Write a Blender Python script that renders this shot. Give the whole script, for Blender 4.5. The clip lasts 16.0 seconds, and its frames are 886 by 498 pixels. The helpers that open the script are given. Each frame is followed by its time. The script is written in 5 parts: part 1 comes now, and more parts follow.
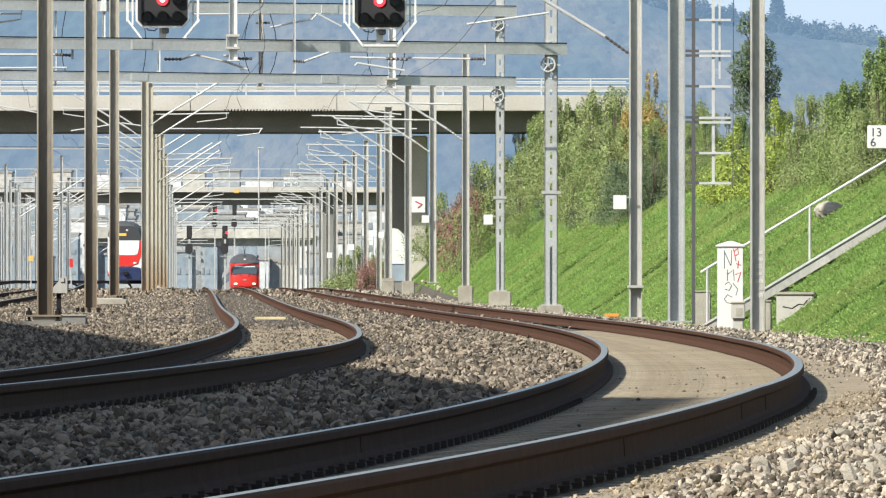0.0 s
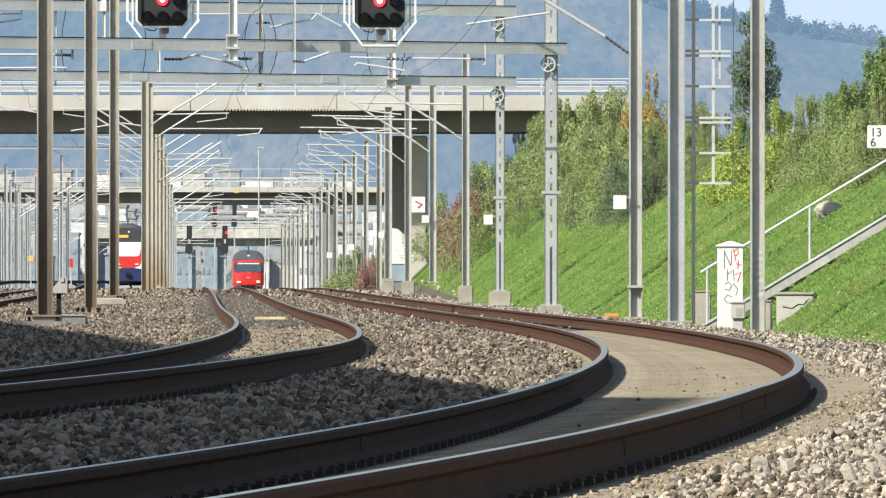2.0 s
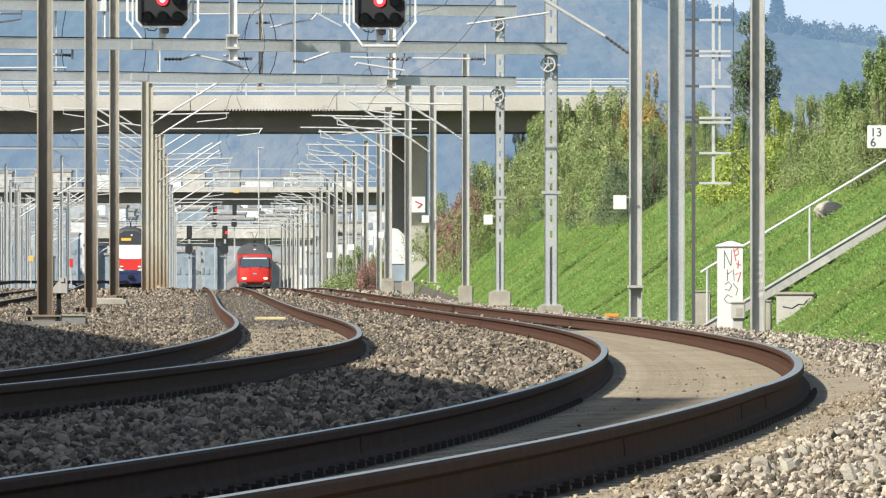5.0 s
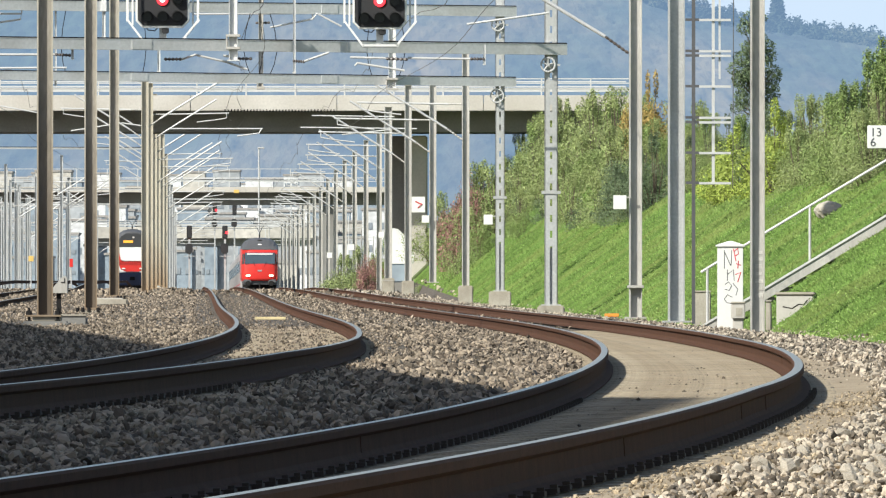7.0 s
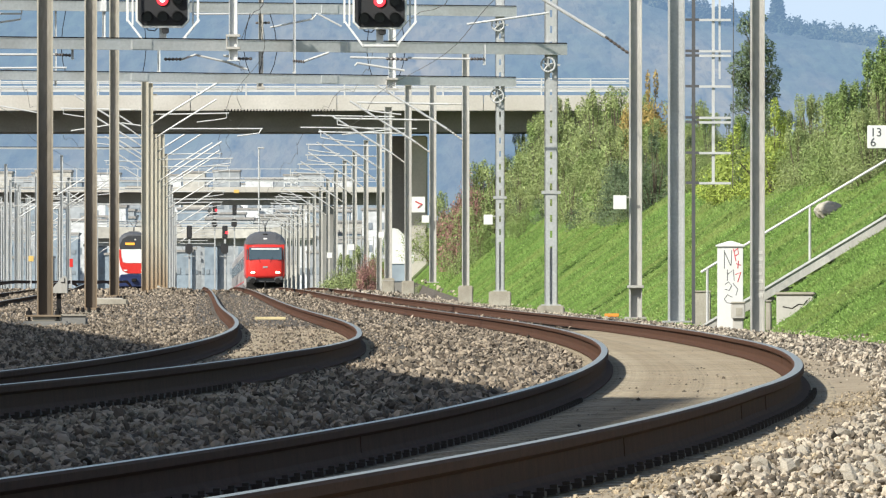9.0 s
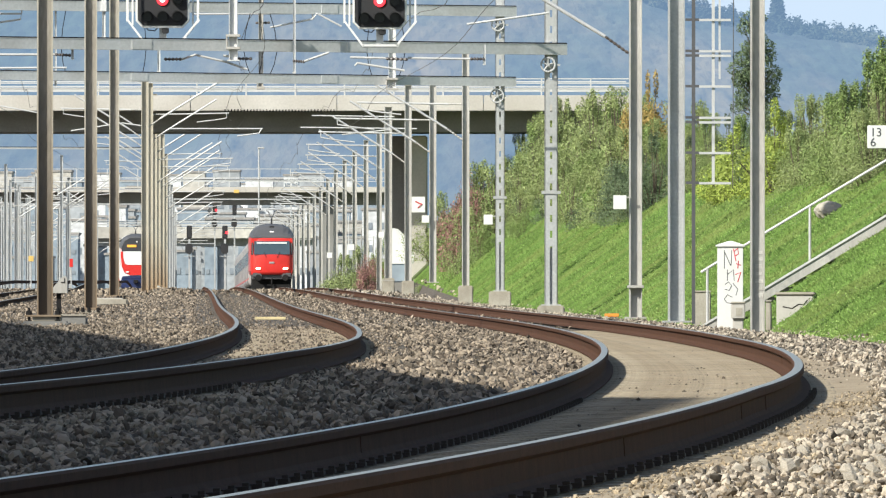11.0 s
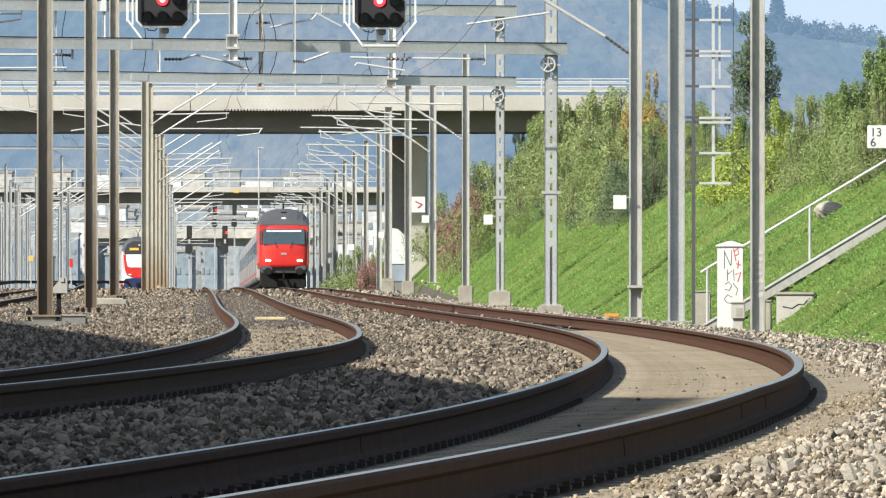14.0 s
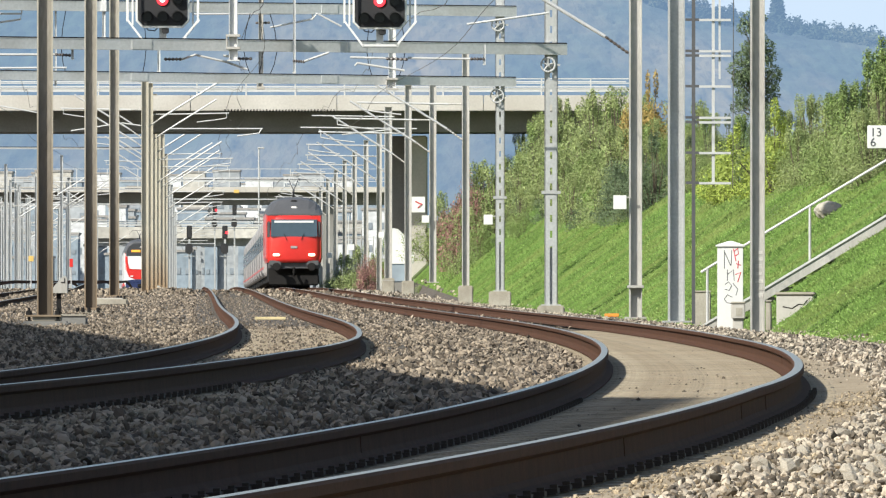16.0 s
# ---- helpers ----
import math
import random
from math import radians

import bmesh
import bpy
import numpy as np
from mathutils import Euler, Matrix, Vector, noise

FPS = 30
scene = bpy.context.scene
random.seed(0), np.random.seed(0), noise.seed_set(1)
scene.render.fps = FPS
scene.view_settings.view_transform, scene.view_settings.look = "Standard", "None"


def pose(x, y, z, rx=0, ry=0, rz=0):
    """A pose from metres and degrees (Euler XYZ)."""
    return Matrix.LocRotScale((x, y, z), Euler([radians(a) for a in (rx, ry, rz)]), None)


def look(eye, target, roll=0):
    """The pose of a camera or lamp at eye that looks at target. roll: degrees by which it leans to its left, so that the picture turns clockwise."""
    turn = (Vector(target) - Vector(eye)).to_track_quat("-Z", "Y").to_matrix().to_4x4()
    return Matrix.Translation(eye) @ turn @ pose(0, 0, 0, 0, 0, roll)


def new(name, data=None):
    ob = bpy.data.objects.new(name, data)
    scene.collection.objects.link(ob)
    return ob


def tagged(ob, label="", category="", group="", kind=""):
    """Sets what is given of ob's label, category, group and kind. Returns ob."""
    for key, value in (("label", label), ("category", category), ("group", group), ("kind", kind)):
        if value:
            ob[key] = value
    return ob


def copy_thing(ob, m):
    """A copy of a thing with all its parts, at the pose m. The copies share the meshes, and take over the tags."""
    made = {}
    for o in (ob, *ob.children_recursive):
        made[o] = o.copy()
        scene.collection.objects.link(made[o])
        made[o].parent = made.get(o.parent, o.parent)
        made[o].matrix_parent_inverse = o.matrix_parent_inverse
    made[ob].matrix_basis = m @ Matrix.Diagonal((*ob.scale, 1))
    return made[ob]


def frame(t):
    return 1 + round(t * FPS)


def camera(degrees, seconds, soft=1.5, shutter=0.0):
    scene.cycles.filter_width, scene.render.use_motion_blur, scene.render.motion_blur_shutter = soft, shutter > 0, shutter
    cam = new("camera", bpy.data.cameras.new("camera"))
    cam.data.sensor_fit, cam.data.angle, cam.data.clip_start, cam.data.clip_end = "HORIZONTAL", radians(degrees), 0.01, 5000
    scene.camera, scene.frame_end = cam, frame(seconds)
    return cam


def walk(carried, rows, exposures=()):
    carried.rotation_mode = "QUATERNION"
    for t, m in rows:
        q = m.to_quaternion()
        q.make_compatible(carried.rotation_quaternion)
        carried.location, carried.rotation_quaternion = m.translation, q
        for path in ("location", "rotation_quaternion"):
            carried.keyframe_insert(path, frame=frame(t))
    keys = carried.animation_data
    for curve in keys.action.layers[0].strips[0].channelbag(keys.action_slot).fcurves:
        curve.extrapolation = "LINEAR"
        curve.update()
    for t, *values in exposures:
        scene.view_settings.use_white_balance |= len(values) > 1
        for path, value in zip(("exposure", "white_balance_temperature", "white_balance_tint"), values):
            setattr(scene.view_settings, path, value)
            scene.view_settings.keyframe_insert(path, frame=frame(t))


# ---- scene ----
# The camera stands still, low beside the line, with a very long lens.
cam = camera(4.0985, 16.0, soft=1.25)
EYE = pose(0, 0, 0.6424, 90.1233, 0, 0)
walk(cam, [(0.0, EYE), (16.0, EYE)], exposures=[(0.0, 0.5, 6450, 6), (16.0, 0.5, 6450, 6)])

# Daylight: autumn sun from behind and to the west of the line.
SUN_EL, SUN_AZ = radians(37), radians(46)
world = bpy.data.worlds.new("world")
scene.world = world
world.use_nodes = True
wn = world.node_tree
sky = wn.nodes.new("ShaderNodeTexSky")
sky.sky_type = "NISHITA"
sky.sun_disc = False
sky.sun_elevation = SUN_EL
sky.sun_rotation = math.pi + SUN_AZ
sky.air_density, sky.dust_density, sky.ozone_density = 1.0, 1.5, 1.3
wn.nodes["Background"].inputs["Strength"].default_value = 0.1
wn.links.new(sky.outputs[0], wn.nodes["Background"].inputs["Color"])
to_sun = Vector((-math.sin(SUN_AZ) * math.cos(SUN_EL), -math.cos(SUN_AZ) * math.cos(SUN_EL), math.sin(SUN_EL)))
sun = new("sun", bpy.data.lights.new("sun", "SUN"))
sun.data.energy, sun.data.angle, sun.data.color = 4.65, radians(0.53), (1.0, 0.95, 0.86)
sun.matrix_world = look(to_sun * 100, (0, 0, 0))

# ---- the line in plan: curvature, cant and grade against the distance north ----
NORTH = np.concatenate([np.arange(-40, 130, 0.5), np.arange(130, 2600, 4.0)])
CURVE_AT = (20, 40, 60, 85, 110, 150, 220, 350, 600)


def line_plan(east, heading, curves):
    k = np.interp(NORTH, CURVE_AT, curves) * 1e-3
    i, d = np.searchsorted(NORTH, 70), np.diff(NORTH)
    hd = np.concatenate([[0], np.cumsum((k[1:] + k[:-1]) / 2 * d)])
    hd += heading - hd[i]
    x = np.concatenate([[0], np.cumsum((hd[1:] + hd[:-1]) / 2 * d)])
    return x + east - x[i], hd


X1, H1 = line_plan(1.1965, 0.039170, (-1.42288, -1.62897, -1.28519, -0.57428, -0.61927, -0.40982, -0.00960, 0.02034, -0.00151))
X2, H2 = line_plan(-2.5367, 0.042889, (-1.29705, -1.29705, -1.22149, -1.09239, -0.52132, -0.33069, 0.04030, -0.01182, 0.00169))
CANT1 = np.interp(NORTH, (30, 60, 90, 130, 200), (0.07871, 0.09828, 0.04462, 0.00641, 0.0))
CANT2 = np.interp(NORTH, (30, 60, 90, 130, 200), (0.10000, 0.07641, 0.07077, 0.00527, 0.0))
_g = np.interp(NORTH, (60, 200, 400, 560, 680, 900, 1500, 1700), (-0.35015, -0.03592, 0.84680, -0.29002, -3.61497, -3.08742, -3.08742, 0)) * 1e-3
LEVEL = np.concatenate([[0], np.cumsum((_g[1:] + _g[:-1]) / 2 * np.diff(NORTH))])
LEVEL -= np.interp(60, NORTH, LEVEL)
X3, H3 = X2 - 7.0, H2
X4, H4 = X2 - 11.4, H2
LEVEL3 = LEVEL + np.interp(NORTH, (500, 950, 1000, 1100, 1400), (0, 1.3, 1.2, 0.6, 0.4))


def east1(y): return float(np.interp(y, NORTH, X1))
def east2(y): return float(np.interp(y, NORTH, X2))
def level(y): return float(np.interp(y, NORTH, LEVEL))


# ---- materials ----
def material(name, color, rough=0.7, metal=0.0, vary=0.25, scale=4.0, fine=40.0, bump=0.3, dist=0.01, stain=None, stain_amount=0.5,
             island=0.0, each=0.0, glow=None, glow_strength=0.0, coat=0.0, stretch=(1, 1, 1), spec=0.5, detail=6, foot=None):
    m = bpy.data.materials.new(name)
    m.use_nodes = True
    t = m.node_tree
    N, L = t.nodes, t.links
    b = N["Principled BSDF"]
    b.inputs["Roughness"].default_value, b.inputs["Metallic"].default_value = rough, metal
    b.inputs["Coat Weight"].default_value = coat
    b.inputs["Specular IOR Level"].default_value = spec
    co = N.new("ShaderNodeTexCoord")
    mp = N.new("ShaderNodeMapping")
    mp.inputs["Scale"].default_value = stretch
    L.new(co.outputs["Object"], mp.inputs["Vector"])
    big, small = N.new("ShaderNodeTexNoise"), N.new("ShaderNodeTexNoise")
    big.inputs["Scale"].default_value, small.inputs["Scale"].default_value = scale, fine
    big.inputs["Detail"].default_value, small.inputs["Detail"].default_value = 5, 3
    for n in (big, small):
        L.new(mp.outputs[0], n.inputs["Vector"])
    add = N.new("ShaderNodeMath")
    add.operation = "ADD"
    L.new(big.outputs["Fac"], add.inputs[0]), L.new(small.outputs["Fac"], add.inputs[1])
    last = add
    for amount, kind in ((island, "g"), (each, "o")):
        if amount:
            src = N.new("ShaderNodeNewGeometry" if kind == "g" else "ShaderNodeObjectInfo").outputs["Random Per Island" if kind == "g" else "Random"]
            mad = N.new("ShaderNodeMath")
            mad.operation = "MULTIPLY_ADD"
            L.new(src, mad.inputs[0])
            mad.inputs[1].default_value = amount
            sub = N.new("ShaderNodeMath")
            sub.operation = "SUBTRACT"
            L.new(last.outputs[0], sub.inputs[0])
            sub.inputs[1].default_value = amount / 2
            L.new(sub.outputs[0], mad.inputs[2])
            last = mad
    ramp = N.new("ShaderNodeMapRange")
    ramp.inputs["From Min"].default_value, ramp.inputs["From Max"].default_value = 0.55, 1.45
    ramp.inputs["To Min"].default_value, ramp.inputs["To Max"].default_value = 1 - vary, 1 + vary
    L.new(last.outputs[0], ramp.inputs["Value"])
    mul = N.new("ShaderNodeMix")
    mul.data_type, mul.blend_type = "RGBA", "MULTIPLY"
    mul.inputs["Factor"].default_value = 1
    mul.inputs["A"].default_value = (*color, 1)
    L.new(ramp.outputs[0], mul.inputs["B"])
    out = mul.outputs["Result"]
    if stain:
        sn = N.new("ShaderNodeTexNoise")
        sn.inputs["Scale"].default_value, sn.inputs["Detail"].default_value = scale * 0.6, detail
        L.new(mp.outputs[0], sn.inputs["Vector"])
        sr = N.new("ShaderNodeMapRange")
        sr.inputs["From Min"].default_value, sr.inputs["From Max"].default_value = 0.45, 0.7
        sr.inputs["To Max"].default_value = stain_amount
        L.new(sn.outputs["Fac"], sr.inputs["Value"])
        mix = N.new("ShaderNodeMix")
        mix.data_type = "RGBA"
        L.new(sr.outputs[0], mix.inputs["Factor"]), L.new(out, mix.inputs["A"])
        mix.inputs["B"].default_value = (*stain, 1)
        out = mix.outputs["Result"]
    if foot:
        # rust that has crept up from the foot, ragged at its upper edge
        tint, low, high = foot
        xyz, rag, edge, mix = N.new("ShaderNodeSeparateXYZ"), N.new("ShaderNodeMath"), N.new("ShaderNodeMapRange"), N.new("ShaderNodeMix")
        L.new(co.outputs["Object"], xyz.inputs[0])
        rag.operation = "MULTIPLY_ADD"
        L.new(big.outputs["Fac"], rag.inputs[0])
        rag.inputs[1].default_value = (high - low) * 1.2
        L.new(xyz.outputs["Z"], rag.inputs[2])
        edge.inputs["From Min"].default_value, edge.inputs["From Max"].default_value = low + (high - low) * 0.6, high + (high - low) * 0.6
        edge.inputs["To Min"].default_value, edge.inputs["To Max"].default_value = 0.85, 0.0
        L.new(rag.outputs[0], edge.inputs["Value"])
        mix.data_type = "RGBA"
        L.new(edge.outputs[0], mix.inputs["Factor"]), L.new(out, mix.inputs["A"])
        mix.inputs["B"].default_value = (*tint, 1)
        out = mix.outputs["Result"]
    L.new(out, b.inputs["Base Color"])
    if bump:
        bp = N.new("ShaderNodeBump")
        bp.inputs["Strength"].default_value, bp.inputs["Distance"].default_value = bump, dist
        L.new(add.outputs[0], bp.inputs["Height"]), L.new(bp.outputs[0], b.inputs["Normal"])
    if glow:
        b.inputs["Emission Color"].default_value, b.inputs["Emission Strength"].default_value = (*glow, 1), glow_strength
    return m


BALLAST = material("ballast_bed", (0.1, 0.084, 0.068), 0.95, vary=0.5, scale=6, fine=22, bump=1.0, dist=0.03, stain=(0.06, 0.048, 0.036))
STONE = material("ballast_stone", (0.32, 0.275, 0.22), 0.9, vary=0.72, scale=9, fine=60, bump=0.4, dist=0.004, island=1.5, stain=(0.14, 0.1, 0.07), stain_amount=0.6)
DIRT = material("brown_track_dirt", (0.3, 0.24, 0.165), 0.98, vary=0.6, scale=9, fine=60, bump=0.4, dist=0.004, island=1.2, stain=(0.28, 0.24, 0.18), stain_amount=0.4)
PALE = material("clean_pale_ballast_stone", (0.44, 0.395, 0.33), 0.85, vary=0.5, scale=14, fine=70, bump=0.5, dist=0.005, each=0.4, stain=(0.26, 0.2, 0.14), stain_amount=0.4)
DUSTY = material("rust_dusted_ballast_stone", (0.23, 0.188, 0.143), 0.92, vary=0.65, scale=9, fine=60, bump=0.4, dist=0.004, island=1.6, stain=(0.11, 0.078, 0.055), stain_amount=0.65)
SLEEPER = material("weathered_concrete_sleeper", (0.335, 0.282, 0.208), 0.95, vary=0.4, scale=5, fine=60, bump=0.5, dist=0.004, stain=(0.22, 0.165, 0.11), each=0.25, spec=0.2)
RUST = material("rusty_rail_side", (0.085, 0.042, 0.027), 0.88, vary=0.35, scale=5, fine=60, bump=0.3, dist=0.003, stain=(0.075, 0.042, 0.028), spec=0.12)
RAILTOP = material("polished_rail_head", (0.74, 0.64, 0.51), 0.38, 1.0, vary=0.12, scale=3, fine=50, bump=0.05, dist=0.001)
CLIP = material("rail_clip_steel", (0.06, 0.045, 0.034), 0.8, 0.3, vary=0.3, bump=0.2)
SOIL = material("sandy_track_soil", (0.33, 0.265, 0.185), 1.0, vary=0.45, scale=3, fine=45, bump=0.7, dist=0.012, stain=(0.23, 0.17, 0.105), stain_amount=0.5)
EARTH = material("grassy_earth", (0.085, 0.125, 0.034), 1.0, vary=0.45, scale=0.7, fine=9, bump=0.5, dist=0.04, stain=(0.15, 0.14, 0.06))
FIELD = material("far_ground", (0.16, 0.16, 0.13), 1.0, vary=0.4, scale=0.05, fine=0.6, bump=0.2)
GALV = material("galvanised_steel", (0.46, 0.47, 0.47), 0.55, 0.35, vary=0.2, scale=1.5, fine=20, bump=0.05, stain=(0.33, 0.31, 0.28), stain_amount=0.4)
BEAM = material("weathered_galvanised_beam", (0.63, 0.635, 0.63), 0.6, 0.2, vary=0.16, scale=1.2, fine=14, bump=0.06, stain=(0.4, 0.37, 0.32), stain_amount=0.35)
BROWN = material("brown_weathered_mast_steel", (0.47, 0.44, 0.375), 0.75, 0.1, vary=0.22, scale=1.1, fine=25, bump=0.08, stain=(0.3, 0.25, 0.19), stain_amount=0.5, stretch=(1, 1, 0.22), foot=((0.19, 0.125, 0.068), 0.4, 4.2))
# Foot rust plus the flange's shade, both put into the web's dark colour.
SHADEWEB = material("rusty_web_with_shade", (0.36, 0.34, 0.3), 0.85, 0.1, vary=0.35, scale=1.2, fine=25, bump=0.1, stretch=(1, 1, 0.2), foot=((0.085, 0.06, 0.038), 0.5, 6.0))
CREAM = material("cream_weathered_mast_steel", (0.44, 0.42, 0.355), 0.75, 0.05, vary=0.2, scale=1.1, fine=20, bump=0.06, stain=(0.36, 0.25, 0.14), stain_amount=0.4, stretch=(1, 1, 0.2), foot=((0.27, 0.17, 0.085), -0.3, 2.4))
GREYMAST = material("grey_weathered_mast_steel", (0.45, 0.44, 0.415), 0.7, 0.15, vary=0.22, scale=1.3, fine=22, bump=0.07, stain=(0.22, 0.17, 0.12), stain_amount=0.45, stretch=(1, 1, 0.3))
TUBE = material("white_galvanised_tube", (0.53, 0.53, 0.525), 0.5, 0.15, vary=0.1, bump=0.0)
CABLE = material("copper_wire", (0.14, 0.13, 0.12), 0.6, 0.4, vary=0.1, bump=0.0)
INSUL = material("brown_glazed_insulator", (0.09, 0.075, 0.068), 0.4, vary=0.1, bump=0.0)
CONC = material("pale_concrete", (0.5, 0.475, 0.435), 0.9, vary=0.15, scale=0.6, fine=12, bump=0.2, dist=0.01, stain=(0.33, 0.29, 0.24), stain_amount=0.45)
# Darker than the pale concrete, to put shade into the colour.
CONCD = material("grey_concrete_with_shade", (0.23, 0.225, 0.215), 0.92, vary=0.18, scale=0.8, fine=14, bump=0.25, dist=0.01, stain=(0.15, 0.14, 0.125), stain_amount=0.5)
FOUND = material("foundation_concrete", (0.4, 0.37, 0.31), 0.95, vary=0.22, scale=3, fine=30, bump=0.4, dist=0.01, stain=(0.2, 0.17, 0.13), stain_amount=0.6)
RED = material("signal_red_train_paint", (0.6, 0.03, 0.025), 0.32, vary=0.06, scale=0.7, fine=9, bump=0.02, coat=0.3)
TGREY = material("dark_grey_train_paint", (0.085, 0.085, 0.09), 0.5, vary=0.15, scale=1, fine=9, bump=0.03)
TBLACK = material("black_underframe", (0.02, 0.019, 0.019), 0.85, vary=0.3, scale=3, fine=20, bump=0.1, spec=0.12)
TWHITE = material("white_train_paint", (0.74, 0.74, 0.74), 0.35, vary=0.05, bump=0.0, coat=0.2)
TDARK = material("black_glossy_cab_front", (0.05, 0.052, 0.058), 0.3, vary=0.1, bump=0.0)
TBLUE = material("dark_blue_train_paint", (0.02, 0.032, 0.1), 0.4, vary=0.1, bump=0.0)
COACH = material("grey_coach_paint", (0.33, 0.31, 0.31), 0.4, vary=0.12, scale=0.5, fine=5, bump=0.02)
SCREEN = material("tinted_windscreen", (0.05, 0.075, 0.095), 0.12, vary=0.1, bump=0.0, coat=0.5)
# Near-white colour stands in for the sky's reflection in the glass.
PALESCREEN = material("painted_reflection_windscreen", (0.8, 0.83, 0.83), 0.25, 0.0, vary=0.05, bump=0.0)
LAMP = material("train_headlamp", (0.9, 0.85, 0.7), 0.3, bump=0, glow=(1.0, 0.88, 0.6), glow_strength=2.2)
LAMPDIM = material("lamp_glass_unlit", (0.75, 0.72, 0.7), 0.25, bump=0)
AMBER = material("amber_display", (0.3, 0.12, 0.02), 0.5, bump=0, glow=(1.0, 0.45, 0.05), glow_strength=0.9)
REDLIGHT = material("red_signal_light", (0.8, 0.02, 0.02), 0.3, bump=0, glow=(1.0, 0.03, 0.05), glow_strength=1.6)
REDCORE = material("red_signal_light_core", (0.9, 0.3, 0.3), 0.3, bump=0, glow=(1.0, 0.62, 0.55), glow_strength=5.0)
SIGBLACK = material("matt_black_signal_board", (0.018, 0.018, 0.02), 0.7, vary=0.2, bump=0.05)
LENS = material("dark_signal_lens", (0.02, 0.02, 0.022), 0.2, bump=0)
WHITE = material("white_painted_metal", (0.72, 0.72, 0.7), 0.55, vary=0.06, scale=4, fine=30, bump=0.02, stain=(0.6, 0.58, 0.53), stain_amount=0.3)
INK = material("black_spray_paint", (0.07, 0.07, 0.08), 0.7, bump=0)
REDINK = material("red_spray_paint", (0.6, 0.03, 0.05), 0.7, bump=0)
YELLOW = material("yellow_paint", (0.62, 0.42, 0.12), 0.7, vary=0.2, bump=0.05)
PALEWOOD = material("pale_yellow_wood", (0.66, 0.55, 0.32), 0.8, vary=0.2, scale=6, fine=40, bump=0.1)
ORANGE = material("orange_plastic", (0.75, 0.27, 0.04), 0.6, bump=0.0)
CHALK = material("faded_white_paint", (0.5, 0.49, 0.46), 0.8, vary=0.35, scale=20, fine=60, bump=0.0, stain=(0.33, 0.31, 0.28), stain_amount=0.6)
GRASS = material("grass_blades", (0.128, 0.212, 0.05), 0.75, vary=0.55, scale=0.35, fine=2.2, bump=0, island=0.6, stain=(0.23, 0.235, 0.08), stain_amount=0.5, spec=0.15)
BARK = material("bush_bark", (0.11, 0.085, 0.06), 0.95, vary=0.3, bump=0.3)


def foliage(name, color, other):
    return material(name, color, 0.65, vary=0.5, scale=0.9, fine=5, bump=0, island=0.9, stain=other, stain_amount=0.6, spec=0.3)


GREEN = foliage("green_leaves", (0.19, 0.26, 0.085), (0.26, 0.305, 0.1))
OLIVE = foliage("olive_leaves", (0.255, 0.302, 0.12), (0.2, 0.255, 0.105))
DARK = foliage("dark_green_leaves", (0.11, 0.15, 0.08), (0.15, 0.195, 0.1))
LIME = foliage("yellow_green_leaves", (0.31, 0.375, 0.07), (0.24, 0.3, 0.08))
RUSSET = foliage("orange_autumn_leaves", (0.35, 0.25, 0.08), (0.25, 0.27, 0.08))
PLUM = foliage("plum_red_autumn_leaves", (0.3, 0.155, 0.14), (0.23, 0.175, 0.11))


# ---- mesh helpers ----
def part(name, bm, mat, parent=None, label="", smooth=False):
    me = bpy.data.meshes.new(name)
    bm.to_mesh(me)
    bm.free()
    me.materials.append(mat)
    if smooth:
        me.shade_smooth()
    ob = new(name, me)
    ob.parent = parent
    if label:
        ob["label"] = label
    return ob


def share(name, me, mat, parent, m):
    ob = new(name, me)
    ob.parent = parent
    ob.matrix_basis = m
    return ob


def empty(name, m, label, category, group="", kind=""):
    ob = new(name)
    ob.matrix_basis = m
    return tagged(ob, label, category, group, kind)


def box(bm, x, y, z, sx, sy, sz, bevel=0.0, m=None):
    """A box by its centre in x and y, its foot z and its sizes."""
    r = bmesh.ops.create_cube(bm, size=1)
    vs = r["verts"]
    for v in vs:
        v.co = Vector((x + v.co.x * sx, y + v.co.y * sy, z + (v.co.z + 0.5) * sz))
    if bevel:
        es = list({e for v in vs for e in v.link_edges})
        out = bmesh.ops.bevel(bm, geom=es, offset=bevel, segments=2, affect="EDGES")
        vs = list({v for f in out["faces"] for v in f.verts} | {v for v in vs if v.is_valid})
    if m is not None:
        bmesh.ops.transform(bm, matrix=m, verts=vs)
    return bm


def boxes(*rows):
    bm = bmesh.new()
    for r in rows:
        box(bm, *r)
    return bm


def tube(bm, points, radius, sides=8, closed=False):
    """A round bar along points."""
    rings, pts = [], [Vector(p) for p in points]
    for i, p in enumerate(pts):
        a, b = pts[max(i - 1, 0)], pts[min(i + 1, len(pts) - 1)]
        if closed:
            a, b = pts[i - 1], pts[(i + 1) % len(pts)]
        d = (b - a).normalized()
        u = d.orthogonal().normalized() if abs(d.y) > 0.99 else d.cross(Vector((0, 1, 0))).normalized()
        w = d.cross(u)
        r = radius[i] if isinstance(radius, (list, tuple)) else radius
        rings.append([bm.verts.new(p + (u * math.cos(k * math.tau / sides) + w * math.sin(k * math.tau / sides)) * r) for k in range(sides)])
    n = len(rings)
    for i in range(n if closed else n - 1):
        a, b = rings[i], rings[(i + 1) % n]
        for k in range(sides):
            bm.faces.new((a[k], a[(k + 1) % sides], b[(k + 1) % sides], b[k]))
    if not closed:
        bm.faces.new(rings[0]), bm.faces.new(rings[-1][::-1])
    bmesh.ops.recalc_face_normals(bm, faces=bm.faces)
    return bm


